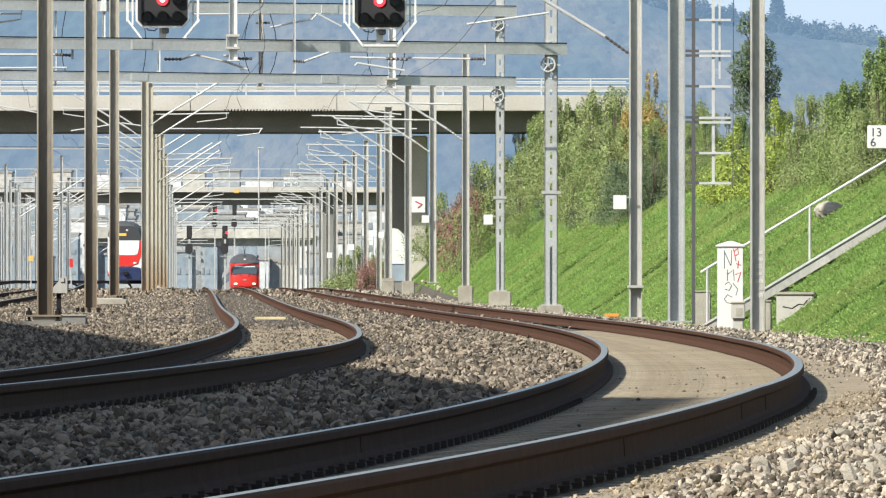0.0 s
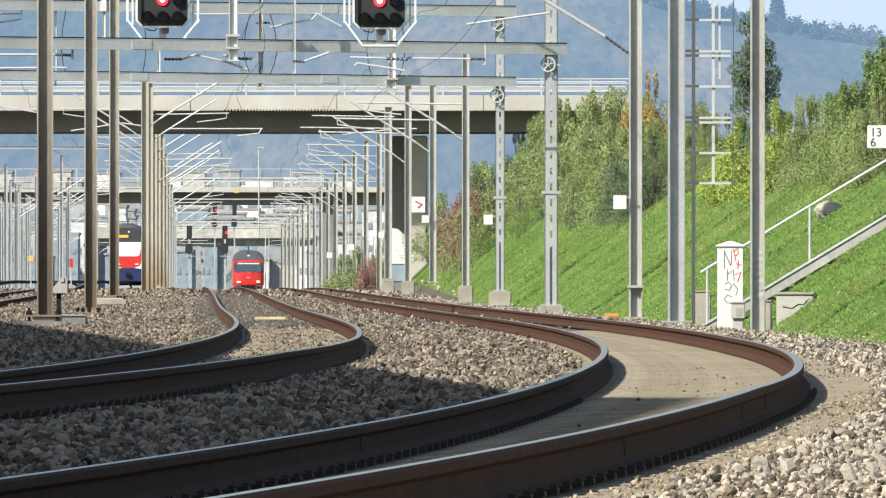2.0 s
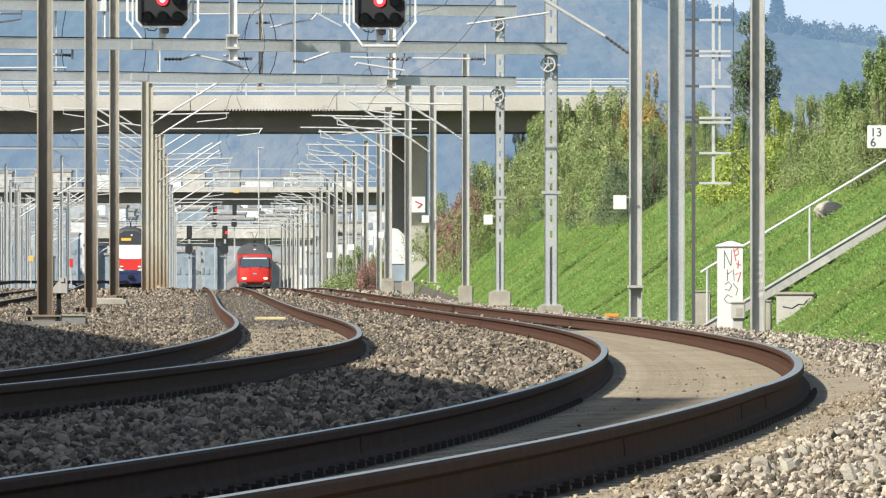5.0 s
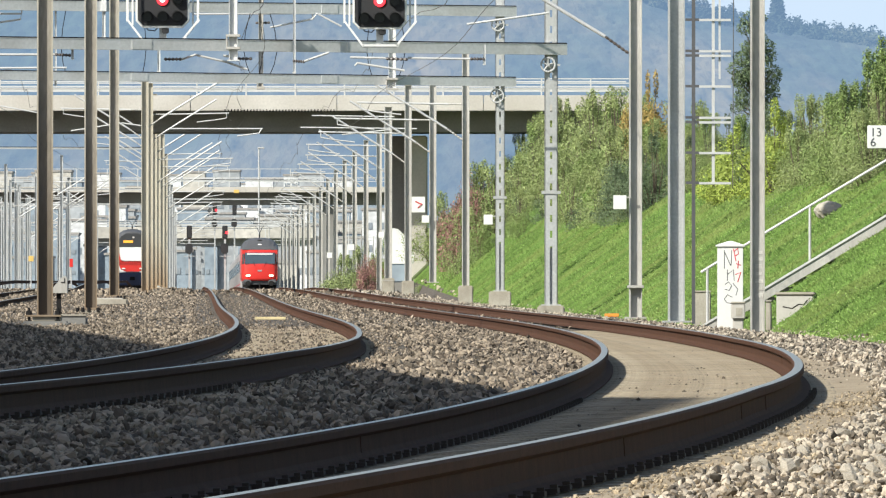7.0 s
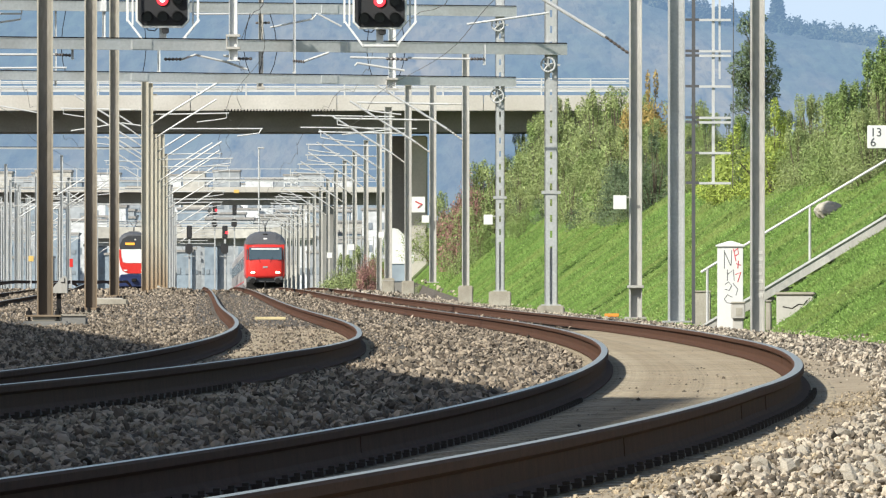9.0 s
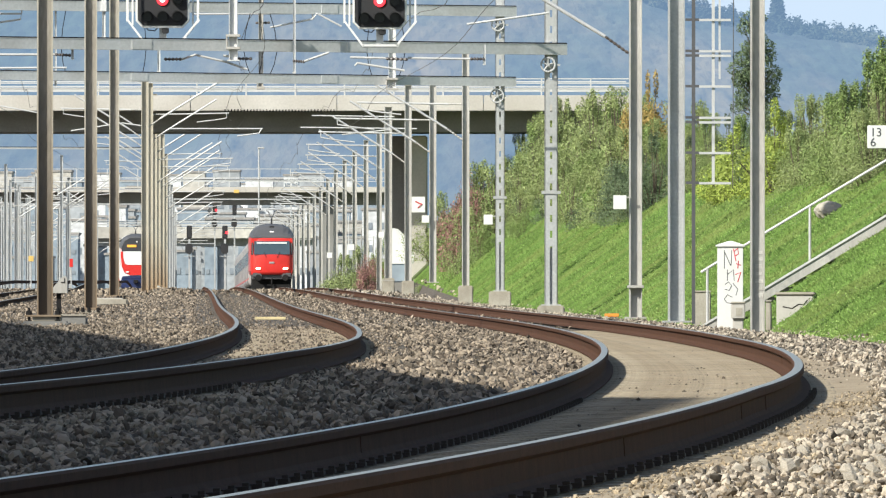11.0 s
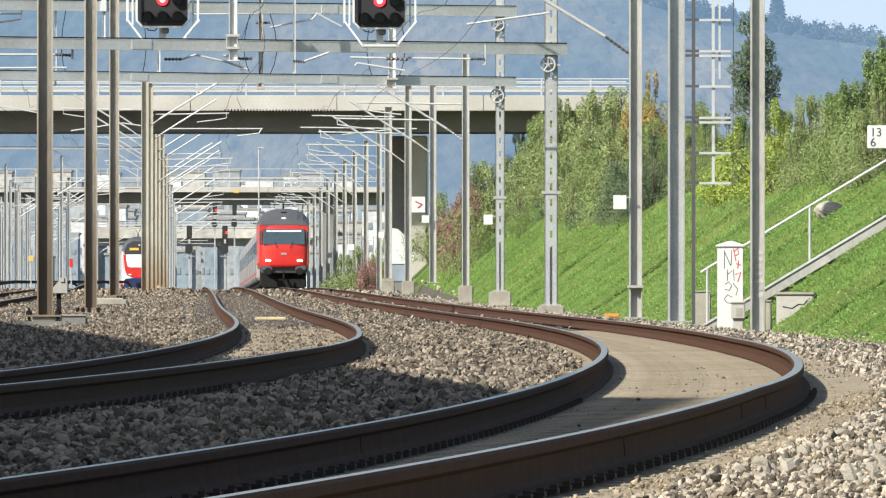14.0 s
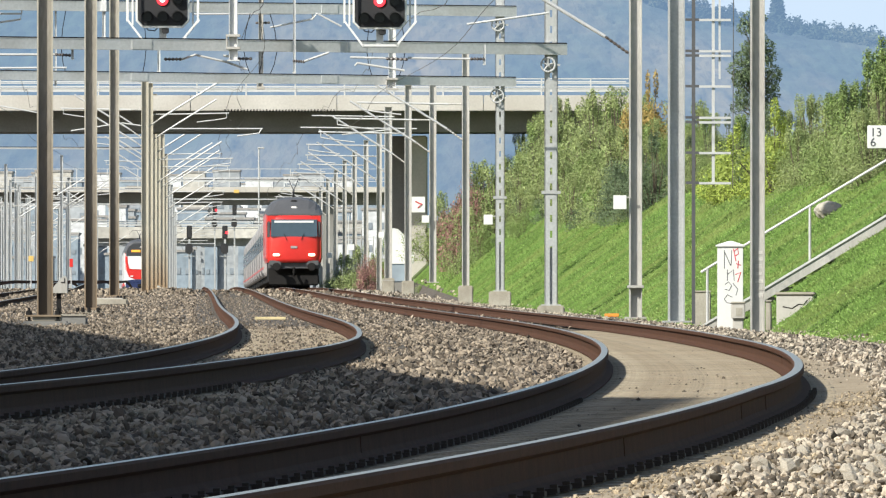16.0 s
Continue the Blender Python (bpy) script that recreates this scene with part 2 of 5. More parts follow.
def extrude(bm, profile, path, frames, flip=False):
    """Sweeps a closed profile (across, up) along path, with frames giving the across and up vectors."""
    rings = [[bm.verts.new(p + a * u + b * v) for u, v in profile] for p, (a, b) in zip(path, frames)]
    n = len(profile)
    for r, q in zip(rings, rings[1:]):
        for k in range(n):
            bm.faces.new((r[k], r[(k + 1) % n], q[(k + 1) % n], q[k]))
    bm.faces.new(rings[0]), bm.faces.new(rings[-1][::-1])
    bmesh.ops.recalc_face_normals(bm, faces=bm.faces)
    return bm


def loft(bm, profiles):
    """A closed skin through profiles (lists of points of the same length)."""
    rings = [[bm.verts.new(p) for p in pr] for pr in profiles]
    n = len(rings[0])
    for r, q in zip(rings, rings[1:]):
        for k in range(n):
            bm.faces.new((r[k], r[(k + 1) % n], q[(k + 1) % n], q[k]))
    bm.faces.new(rings[0]), bm.faces.new(rings[-1][::-1])
    bmesh.ops.recalc_face_normals(bm, faces=bm.faces)
    return bm


def raw(name, verts, faces, mat, parent=None):
    """A mesh from numpy arrays of vertices and equal-sized faces."""
    me = bpy.data.meshes.new(name)
    n, k = faces.shape
    me.vertices.add(len(verts))
    me.vertices.foreach_set("co", np.ascontiguousarray(verts, dtype=np.float32).ravel())
    me.loops.add(n * k)
    me.loops.foreach_set("vertex_index", np.ascontiguousarray(faces, dtype=np.int32).ravel())
    me.polygons.add(n)
    me.polygons.foreach_set("loop_start", np.arange(0, n * k, k, dtype=np.int32))
    me.update(calc_edges=True)
    me.shade_flat()
    me.materials.append(mat)
    ob = new(name, me)
    ob.parent = parent
    return ob


# ---- the ground: one sheet from behind the camera to the horizon, with the cutting's grass slope in the east ----
def slope(u, y):
    """Height of the cutting's slope at u metres east of the east track."""
    top = np.interp(y, (150, 260, 350, 420, 520, 700), (3.7, 3.7, 4.1, 4.9, 6.6, 0.4))
    # The unseen near stretch is added so the slope blocks low eastern sky light.
    foot = np.interp(y, (0, 60, 150, 380, 480), (13, 8, 3.75, 3.75, 3.2))
    return np.clip((u - foot) * np.interp(y, (150, 380, 480), (0.64, 0.7, 0.95)), 0, top)


def ground_z(x, y):
    x1, x2, c1, c2, z = (np.interp(y, NORTH, a) for a in (X1, X2, CANT1, CANT2, LEVEL))
    u, d = x - x1, x2 - x1
    z2 = z + 0.0276
    knots = ((d - 9, z - 0.16), (d - 2.6, z2 - 0.15), (d - 1.4, z2 - 0.18), (d - 0.75, z2 - 0.185), (d + 0.75, z2 + c2 - 0.185), (d + 1.35, z2 + c2 - 0.18), (-1.4, z - 0.17),
             (-0.75, z - 0.2), (0.75, z + c1 - 0.2), (1.05, z + 1.2 * c1 - 0.182), (1.35, z + 1.39 * c1 - 0.174), (2.0, z + 1.2 * c1 - 0.165), (3.0, z - 0.2), (3.75, z - 0.28))
    out = np.where(u < knots[0][0], knots[0][1], knots[-1][1]) + slope(u, y)
    for (a, za), (b, zb) in zip(knots, knots[1:]):
        f = np.clip((u - a) / (b - a), 0, 1)
        out = np.where((u >= a) & (u < b), za + (zb - za) * f, out)
    return out


def ground_sheet():
    ys = np.concatenate([np.arange(-40, 130, 2.0), np.arange(130, 700, 5.0), np.arange(700, 1500, 25.0), np.arange(1500, 4900, 200.0)])
    us = np.concatenate([[-3500, -900, -250, -90, -40], np.arange(-26, -7, 1.0), np.arange(-7, 4.6, 0.25), np.arange(4.6, 22, 0.4), [26, 34, 60, 150, 500, 1500, 3500]])
    U, Yg = np.meshgrid(us, ys)
    X = U + np.interp(Yg, NORTH, X1)
    Z = ground_z(X, Yg)
    Z = np.where((U < -40), Z - 0.1, Z)
    n, k = U.shape
    i = np.arange(n * k).reshape(n, k)
    quads = np.stack([i[:-1, :-1], i[:-1, 1:], i[1:, 1:], i[1:, :-1]], -1).reshape(-1, 4)
    uc = (U[:-1, :-1] + U[:-1, 1:]).ravel() / 2
    yc = Yg[:-1, :-1].ravel()
    ob = raw("ground", np.stack([X, Yg, Z], -1).reshape(-1, 3), quads, BALLAST)
    for m in (EARTH, FIELD, SOIL):
        ob.data.materials.append(m)
    idx = np.where(uc > 3.8, 1, 0)
    idx = np.where((uc > 0.9) & (uc < 1.95) & (yc < 130), 3, idx)
    idx = np.where((uc < -40) | (yc > 1400), 2, idx)
    ob.data.polygons.foreach_set("material_index", idx.astype(np.int32))
    return tagged(ob, "brown ballast ground with a grassy cutting slope beside it", "ground", kind="structure")


GROUND = ground_sheet()


# ---- tracks ----
def rail_profile():
    half = [(0.075, -0.172), (0.075, -0.16), (0.02, -0.142), (0.0085, -0.12), (0.0085, -0.055), (0.034, -0.04), (0.036, -0.012), (0.028, -0.002)]
    return half + [(0.012, 0.0)] + [(-u, v) for u, v in [(0.012, 0.0)] + half[::-1]]


def track(label, X, HD, cant, z, start, end, mats=(RUST, RAILTOP)):
    thing = empty("railway_track", pose(0, 0, 0), label, "railway track", "tracks of the line", "structure")
    sel = [i for i, y in enumerate(NORTH) if start <= y <= end]
    sel = [i for i in sel if NORTH[i] < 130 or i % 2 == 0]
    for side in (-1, 1):
        path, frames = [], []
        for i in sel:
            n = math.hypot(1, HD[i])
            c = math.asin(cant[i] / 1.506)
            across = Vector((math.cos(c) / n, -HD[i] / n * math.cos(c), math.sin(c)))
            up = Vector((-math.sin(c), 0, math.cos(c)))
            p = Vector((X[i], NORTH[i], z[i] + cant[i] / 2)) + across * 0.753 * side
            path.append(p), frames.append((across, up))
        rail = part("rail", extrude(bmesh.new(), rail_profile(), path, frames), mats[0], thing, "rusty steel rail with a polished running surface")
        rail.data.materials.append(mats[1])
        k = len(rail_profile())
        for p in rail.data.polygons:
            if p.normal.z > 0.55 and len(p.vertices) == 4 and p.index % k in (7, 8, 9):
                p.material_index = 1
    return thing


def plane_at(X, HD, cant, z, y):
    """The pose of a track's plane at the distance y."""
    x, hd, c, zz = (float(np.interp(y, NORTH, a)) for a in (X, HD, cant, z))
    return Matrix.Translation((x, y, zz + c / 2)) @ Euler((0, -math.asin(c / 1.506), -math.atan(hd))).to_matrix().to_4x4()


def sleeper_mesh():
    bm = bmesh.new()
    prof = lambda h, w: [(-w, 0), (-w * 0.8, h), (w * 0.8, h), (w, 0)]
    secs = [(-1.3, 0.19, 0.14), (-0.5, 0.213, 0.14), (-0.25, 0.208, 0.13), (0.25, 0.208, 0.13), (0.5, 0.213, 0.14), (1.3, 0.195, 0.14)]
    loft(bm, [[Vector((x, u, -0.385 + v)) for u, v in prof(h, w)] for x, h, w in secs])
    me = bpy.data.meshes.new("sleeper")
    bm.to_mesh(me)
    bm.free()
    me.materials.append(SLEEPER)
    return me


def clip_mesh():
    bm = boxes((0, 0, -0.173, 0.22, 0.13, 0.006))
    for s in (-1, 1):
        box(bm, s * 0.09, 0, -0.168, 0.05, 0.11, 0.016)
        box(bm, s * 0.1, 0, -0.153, 0.025, 0.03, 0.014)
    me = bpy.data.meshes.new("rail_clip")
    bm.to_mesh(me)
    bm.free()
    me.materials.append(CLIP)
    return me


FLAT = np.zeros_like(NORTH)
T1 = track("rusty curved railway track on concrete sleepers in ballast", X1, H1, CANT1, LEVEL, 14, 1500)
T2 = track("rusty railway track on concrete sleepers beside the main curve", X2, H2, CANT2, LEVEL + 0.0276, 14, 1500)
track("distant railway track behind the mast row", X3, H3, FLAT, LEVEL3, 200, 1500)
track("distant yard track in pale ballast", X4, H4, FLAT, LEVEL3, 300, 1500)

# ---- masts ----
def h_beam(bm, x, y, z, width, height, depth=None):
    """A rolled H profile: flanges to both sides, the web across the line of the track."""
    a, d = width / 2, (depth or width * 1.05) / 2
    t, w = width * 0.075, width * 0.03
    prof = [(-a, -d), (-a + t, -d), (-a + t, -w), (a - t, -w), (a - t, -d), (a, -d), (a, d), (a - t, d), (a - t, w), (-a + t, w), (-a + t, d), (-a, d)]
    ends = [Vector((x, y, z)), Vector((x, y, z + height))]
    return extrude(bm, prof, ends, [(Vector((1, 0, 0)), Vector((0, 1, 0)))] * 2)


def mast(x, y, z, width, height, mat, label, group, turn=0.0, base=None, depth=None):
    thing = empty("catenary_mast", pose(x, y, z, 0, 0, turn), label, "mast", group)
    part("pole", h_beam(bmesh.new(), 0, 0, 0, width * 0.95, height, depth), mat, thing)
    # This darker web paints in the shade that the flange throws.
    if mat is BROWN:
        part("web", boxes((-0.004, 0, 0.02, width * 0.8, width * 0.07, height - 0.1)), SHADEWEB, thing, "rusty web with the flange's shade put into its colour")
    part("top_cap", boxes((0, 0, height, width * 1.04, (depth or width) * 1.04, 0.012)), mat, thing)
    part("base_plate", boxes((0, 0, -0.015, width * 1.6, width * 1.6, 0.03)), mat, thing)
    if base:
        bw, bh = base
        bm = boxes((0, 0, -0.5, bw, bw, bh + 0.5, 0.03))
        part("foundation", bm, FOUND, thing, "weathered concrete foundation block")
    return thing


def cantilever(x, y, z, reach, side, tall=1.0, low=4.65, level_tube=True):
    """A swivelling catenary arm: side -1 reaches west, 1 east."""
    thing = empty("catenary_cantilever", pose(x, y, z), "white galvanised tube cantilever holding the overhead wire from its mast", "cantilever", "overhead line cantilevers")
    s = side
    bm = tube(bmesh.new(), [(s * 0.55, 0, low + 0.32), (s * reach, 0, low + 0.3 + (reach - 0.5) * 0.62 * tall)], 0.035)
    part("diagonal_tube", bm, TUBE, thing)
    if level_tube:
        part("registration_tube", tube(bmesh.new(), [(s * 0.5, 0, low + 1.05), (s * (reach + 0.5), 0, low + 1.1)], 0.028), TUBE, thing)
        part("steady_arm", tube(bmesh.new(), [(s * (reach + 0.4), 0, low + 1.1), (s * (reach + 0.4), 0, low + 0.9), (s * (reach - 0.1), 0, low + 0.82), (s * (reach - 0.8), 0, low + 0.74)], 0.022), TUBE, thing)
    for z0, z1 in ((low, low + 0.32), (low + 1.05, low + 1.05))[:1 + level_tube]:
        part("insulator", tube(bmesh.new(), [(s * (0.1 + 0.45 * k / 12), 0, z0 + (z1 - z0) * k / 12) for k in range(13)], [0.018 + 0.014 * (k % 2) for k in range(13)]), GREYMAST if y > 300 else INSUL, thing, "ribbed insulator")
    return thing


EASTROW = "mast row east of the line"
WESTROW = "mast row west of the line"
# near masts of the east row: east, north, foot, width, height
MARKED = mast(4.75, 187, -0.24, 0.215, 9.5, GREYMAST, "grey weathered steel H-beam mast beside a white cabinet", EASTROW, 3)
mast(4.07, 216, -0.16, 0.29, 10.0, GALV, "broad light grey galvanised steel H-beam mast with a ladder frame", EASTROW, 3)
CLAMPED = mast(3.67, 236, -0.16, 0.245, 9.0, GREYMAST, "grey weathered steel H-beam mast carrying a white sign", EASTROW, 3)
for x, y, foot, w, top, b in ((0.67, 365, 0.25, 0.22, 7.3, (0.42, 0.1)), (-0.33, 402, 0.43, 0.23, 6.9, None),
                              (-1.24, 440, 0.40, 0.25, 7.4, (0.44, 0.06)), (-2.13, 482, 0.45, 0.3, 7.2, (0.46, 0.1))):
    mast(x, y, foot, w, top - foot, GREYMAST, "slender grey steel H-beam mast on a concrete foundation" if b else "slender grey steel H-beam mast in the grass", EASTROW, 3, b)
    cantilever(x, y, 0.0, 2.7, -1)
for k in range(15):
    y = 535 + 42 * k
    x = east1(y) + 3.05
    mast(x, y, level(y) - 0.25, 0.24, 7.1, GREYMAST, "slender grey steel H-beam mast far along the line", EASTROW, 0)
    if k < 11:
        cantilever(x, y, level(y), 2.7, -1)
cantilever(3.64, 236, 0.23, 2.9, -1, 0.97, 4.65, False)

for k, (dz, h, w) in enumerate(((0.0, 0.07, 0.12), (0.11, 0.055, 0.1), (0.22, 0.06, 0.13), (0.335, 0.05, 0.09), (0.44, 0.07, 0.12), (0.56, 0.06, 0.1), (0.66, 0.05, 0.12))):
    part("paint_mark", boxes((0.02 + 0.006 * (k % 3), -0.012, 0.31 - -0.24 + dz, w, 0.006, h)), CHALK, MARKED, "smudged white paint mark")
part("clamp", boxes((0, -0.02, 0.40 - -0.16, 0.3, 0.34, 0.06, 0.01)), GREYMAST, CLAMPED)

# west row, brown weathered
for x, y, foot, w, h, b in ((-6.30, 196, -0.00, 0.265, 9.5, None), (-7.34, 258, -0.04, 0.27, 9.5, None), (-8.55, 322, 0.12, 0.265, 9.5, None)):
    mast(x, y, foot, w, h, BROWN, "brown weathered steel H-beam mast standing in ballast", WESTROW, 3, b)
for k, (x, y, h) in enumerate(((-10.95, 455, 7.95), (-11.84, 500, 8.4), (-12.83, 550, 8.7), (-13.93, 605, 8.2), (-15.09, 665, 8.2), (-16.36, 730, 8.0), (-17.74, 800, 8.0), (-19.32, 880, 7.8), (-21.12, 970, 7.6), (-23.58, 1090, 7.6))):
    z = level(y) + (0.0 if y < 600 else 0.2)
    mast(x, y, z - 0.1, 0.275, h, CREAM if k < 6 else GALV, "cream weathered steel H-beam mast in a long receding row", WESTROW, 3)
    if k < 6:
        cantilever(x, y, z, 2.7, 1, 1.0, 6.0, k % 3 == 1)
        cantilever(x, y, z, 2.6, -1, 1.0, 5.6, k % 2 == 0)
    if k > 1:
        cantilever(x, y, z, 3.0, 1)


# channel masts carrying the gantries
def channel_mast(x, y, foot, width, height, label):
    thing = empty("gantry_mast", pose(x, y, foot), label, "mast", "gantry masts")
    t, g = 0.02, width * 0.42
    for s in (-1, 1):
        bm = boxes((s * (width / 2 - t / 2), 0, 0, t, 0.26, height), (s * (width / 2 - g / 2), -0.12, 0, g * 0.95, t, height), (s * (width / 2 - g / 2), 0.12, 0, g * 0.95, t, height))
        part("channel", bm, GALV, thing)
    z = 1.35
    while z < height - 0.2:
        part("batten_plate", boxes((0, -0.128, z, width * 0.56, 0.012, 0.2)), GALV, thing)
        z += 0.36
    part("foundation", boxes((0, 0, -0.42, 0.62, 0.62, 0.42, 0.03)), FOUND, thing, "weathered concrete foundation block")
    part("base_panel", boxes((0, -0.06, 0.02, width * 0.84, 0.012, 1.3)), GALV, thing)
    part("base_plate", boxes((0, 0, -0.004, width * 1.5, 0.4, 0.03)), GALV, thing)
    part("collar", boxes((0, 0, 2.55, width * 1.45, 0.32, 0.07)), GALV, thing)
    return thing


channel_mast(2.47, 283, -0.04, 0.3, 9.5, "light grey latticed channel-steel gantry mast on concrete")
channel_mast(1.57, 341, 0.21, 0.25, 9.5, "light grey latticed channel-steel gantry mast on a concrete block")


def gantry(x0, y0, z0, x1, y1, z1, deep, label, seg=6):
    """A box beam across the tracks, in bolted lengths."""
    thing = empty("catenary_gantry", pose(0, 0, 0), label, "gantry", "gantry beams")
    a, b = Vector((x0, y0, z0)), Vector((x1, y1, z1))
    m = Matrix.Translation(a) @ (b - a).to_track_quat("X", "Z").to_matrix().to_4x4()
    L = (b - a).length
    n = max(1, round(L / seg))
    for k in range(n):
        c, w = (k + 0.5) * L / n, L / n - 0.012
        bm = boxes((c, -0.088, -deep / 2, w, 0.012, deep), (c, 0, deep / 2 - 0.014, w, 0.2, 0.014), (c, 0, -deep / 2, w, 0.2, 0.014))
        bm.transform(m)
        part("beam", bm, BEAM, thing)
        # Dark tube added to draw the shadow line along the beam's top edge.
        bm = tube(bmesh.new(), [(c - w / 2, -0.07, deep / 2 + 0.018), (c, -0.07, deep / 2 + 0.012), (c + w / 2, -0.07, deep / 2 + 0.018)], 0.016, 5)
        bm.transform(m)
        part("cable", bm, TBLACK, thing, "added dark tube for the shadow line along the beam")
        if k:
            bm = boxes((k * L / n, -0.1, -deep / 2 + 0.02, 0.5, 0.012, deep - 0.04))
            bm.transform(m)
            part("splice_plate", bm, BEAM, thing)
    return thing


gantry(-11.6, 275, 5.83, 2.80, 283, 5.81, 0.245, "light grey steel gantry beam spanning all tracks")
gantry(-13.4, 333, 6.05, 1.98, 341, 5.97, 0.235, "light grey steel lower gantry beam spanning all tracks")
gantry(-13.4, 333, 7.94, 1.99, 341, 7.91, 0.27, "light grey steel upper gantry beam spanning all tracks")


# ---- road bridges over the line ----
def bridge(y, width, x0, x1, soffit, girder, fascia, label, posts=2.0, tilt=0.0, mats=(CONC, CONCD), rails=(0.27, 0.47, 0.65)):
    thing = empty("road_bridge", pose(0, y, 0), label, "bridge")
    L, cx = x1 - x0, (x0 + x1) / 2
    part("girder", boxes((cx, width / 2, soffit, L, width - 3.6, girder)), mats[1], thing, "grey concrete girder with shade put into its colour")
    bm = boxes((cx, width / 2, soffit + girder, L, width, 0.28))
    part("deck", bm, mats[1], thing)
    n = max(2, round(L / 6))
    for k in range(n):
        part("fascia_panel", boxes((x0 + (k + 0.5) * L / n, -0.06, soffit + girder - 0.02, L / n - 0.012, 0.22, fascia, 0.02)), mats[0], thing)
    top = soffit + girder + fascia - 0.02
    if rails[-1] < 1:
        part("kerb_rail", boxes((cx, 0.05, top + 0.14, L, 0.06, 0.17)), TUBE, thing)
    for h in rails:
        part("handrail", boxes((cx, 0.02, top + h, L, 0.05, 0.045)), TUBE, thing)
    k = 0
    while k * posts <= L:
        part("railing_post", boxes((x0 + k * posts, 0.02, top, 0.06, 0.06, rails[-1] + 0.05)), TUBE, thing)
        k += 1
    for h in (0.5, 0.7):
        part("far_railing", boxes((cx, width - 0.05, top + h, L, 0.05, 0.05)), TUBE, thing)
    return thing


B1 = bridge(503, 11, -40, 7.6, 6.50, 7.35 - 6.50, 0.64, "pale concrete road bridge with a white railing over the tracks")
part("pier", boxes((-1.83, 8.2, -1.0, 0.74, 5, 6.48 + 0.9, 0.05)), CONCD, B1, "concrete bridge pier coloured dark as if in shade")
part("pier", boxes((-0.97, 6.6, -1.0, 0.66, 5, 6.48 + 0.9, 0.05)), CONC, B1, "pale concrete bridge pier coloured dark as if in shade")
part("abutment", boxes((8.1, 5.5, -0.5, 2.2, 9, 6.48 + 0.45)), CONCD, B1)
drip = boxes((0, 0, 0, 0.07, 0.08, 0.1))
DRIP = bpy.data.meshes.new("drip_block")
drip.to_mesh(DRIP)
drip.free()
DRIP.materials.append(TBLACK)
for k in range(35):
    share("drip_block", DRIP, TBLACK, B1, pose(-8.85 + 0.13 * k, -0.13, 7.35 - 0.045))
B2 = bridge(1014, 9, -75, -4.37, 6.46, 7.48 - 6.46, 0.45, "second concrete road bridge farther along the line", 2.5, rails=(0.75, 1.45))
for x in (-46, -9.5):
    part("pier", boxes((x, 5, -3, 1.0, 7, 6.50 + 2.9)), CONCD, B2)

# an unseen building added west of the line to shade the near tracks
def shade_building():
    thing = empty("office_building", pose(0, 0, 0), "unseen added building whose shadow falls on the near tracks", "building")
    bm = bmesh.new()
    plan = [(-20.3, 5), (-17.5, 61.6), (-19.25, 69.4), (-26.7, 191), (-60, 191), (-60, 5)]
    vs = [[bm.verts.new((x, y, z)) for x, y in plan] for z in (-0.3, 20)]
    for k in range(6):
        bm.faces.new((vs[0][k], vs[0][(k + 1) % 6], vs[1][(k + 1) % 6], vs[1][k]))
    bm.faces.new(vs[1]), bm.faces.new(vs[0][::-1])
    bmesh.ops.recalc_face_normals(bm, faces=bm.faces)
    part("wall", bm, CONC, thing)


shade_building()
# Unseen wall added behind the camera; it blocks sky light from the rail sides.
rear = part("sky_blocking_wall", boxes((-20, -6, -0.6, 90, 0.6, 20)), CONCD)
tagged(rear, "unseen added wall behind the camera that blocks sky light", "wall", kind="structure")


# ---- gantry fittings ----
def registration_arm(y, points, dark=None, hung=None):
    """A white tube hung under a gantry, with its insulator; points are (east, height)."""
    thing = empty("registration_arm", pose(points[0][0], y, points[0][1]), "white galvanised wire-holding tube hung under the gantry", "cantilever", "wire arms of the gantries")
    o = points[0]
    part("tube", tube(bmesh.new(), [(x - o[0], 0, z - o[1]) for x, z in points], 0.027, 7), TUBE, thing)
    if hung:
        part("drop_rod", tube(bmesh.new(), [(points[1][0] - o[0], 0, points[1][1] - o[1]), (points[1][0] - o[0], 0, hung - o[1])], 0.02, 6), TUBE, thing)
    if dark:
        (xa, za), (xb, zb) = dark
        part("insulator", tube(bmesh.new(), [(xa - o[0] + (xb - xa) * k / 10, 0, za - o[1] + (zb - za) * k / 10) for k in range(11)], [0.02 + 0.022 * (k % 2) for k in range(11)], 7), INSUL, thing, "ribbed dark insulator")


registration_arm(277, [(-9.97, 5.59), (-8.68, 5.59)], ((-8.68, 5.59), (-8.32, 5.57)))
registration_arm(332, [(-11.95, 6.21), (-10.09, 6.22)])
registration_arm(334.05, [(-12.02, 7.71), (-11.37, 7.71), (-11.40, 7.56), (-12.02, 7.47)], None, 7.92)
registration_arm(279, [(-5.91, 5.51), (-5.58, 5.62), (-4.89, 5.46), (-4.41, 5.29)], ((-6.29, 5.52), (-5.88, 5.52)))
registration_arm(338.45, [(-6.86, 7.79), (-2.84, 7.82)], None, 7.92)
registration_arm(338.05, [(-4.72, 7.42), (-3.56, 7.65), (-3.44, 7.80), (-2.77, 7.45)], ((-5.12, 7.54), (-4.72, 7.55)), 7.92)
registration_arm(280, [(-2.10, 5.58), (-1.30, 5.56)], ((-1.30, 5.55), (-0.79, 5.53)))
registration_arm(281, [(-0.80, 5.58), (0.62, 5.56)], ((0.62, 5.56), (0.95, 5.56)))
registration_arm(280, [(-1.99, 5.39), (-1.94, 5.45), (-0.87, 5.28)])
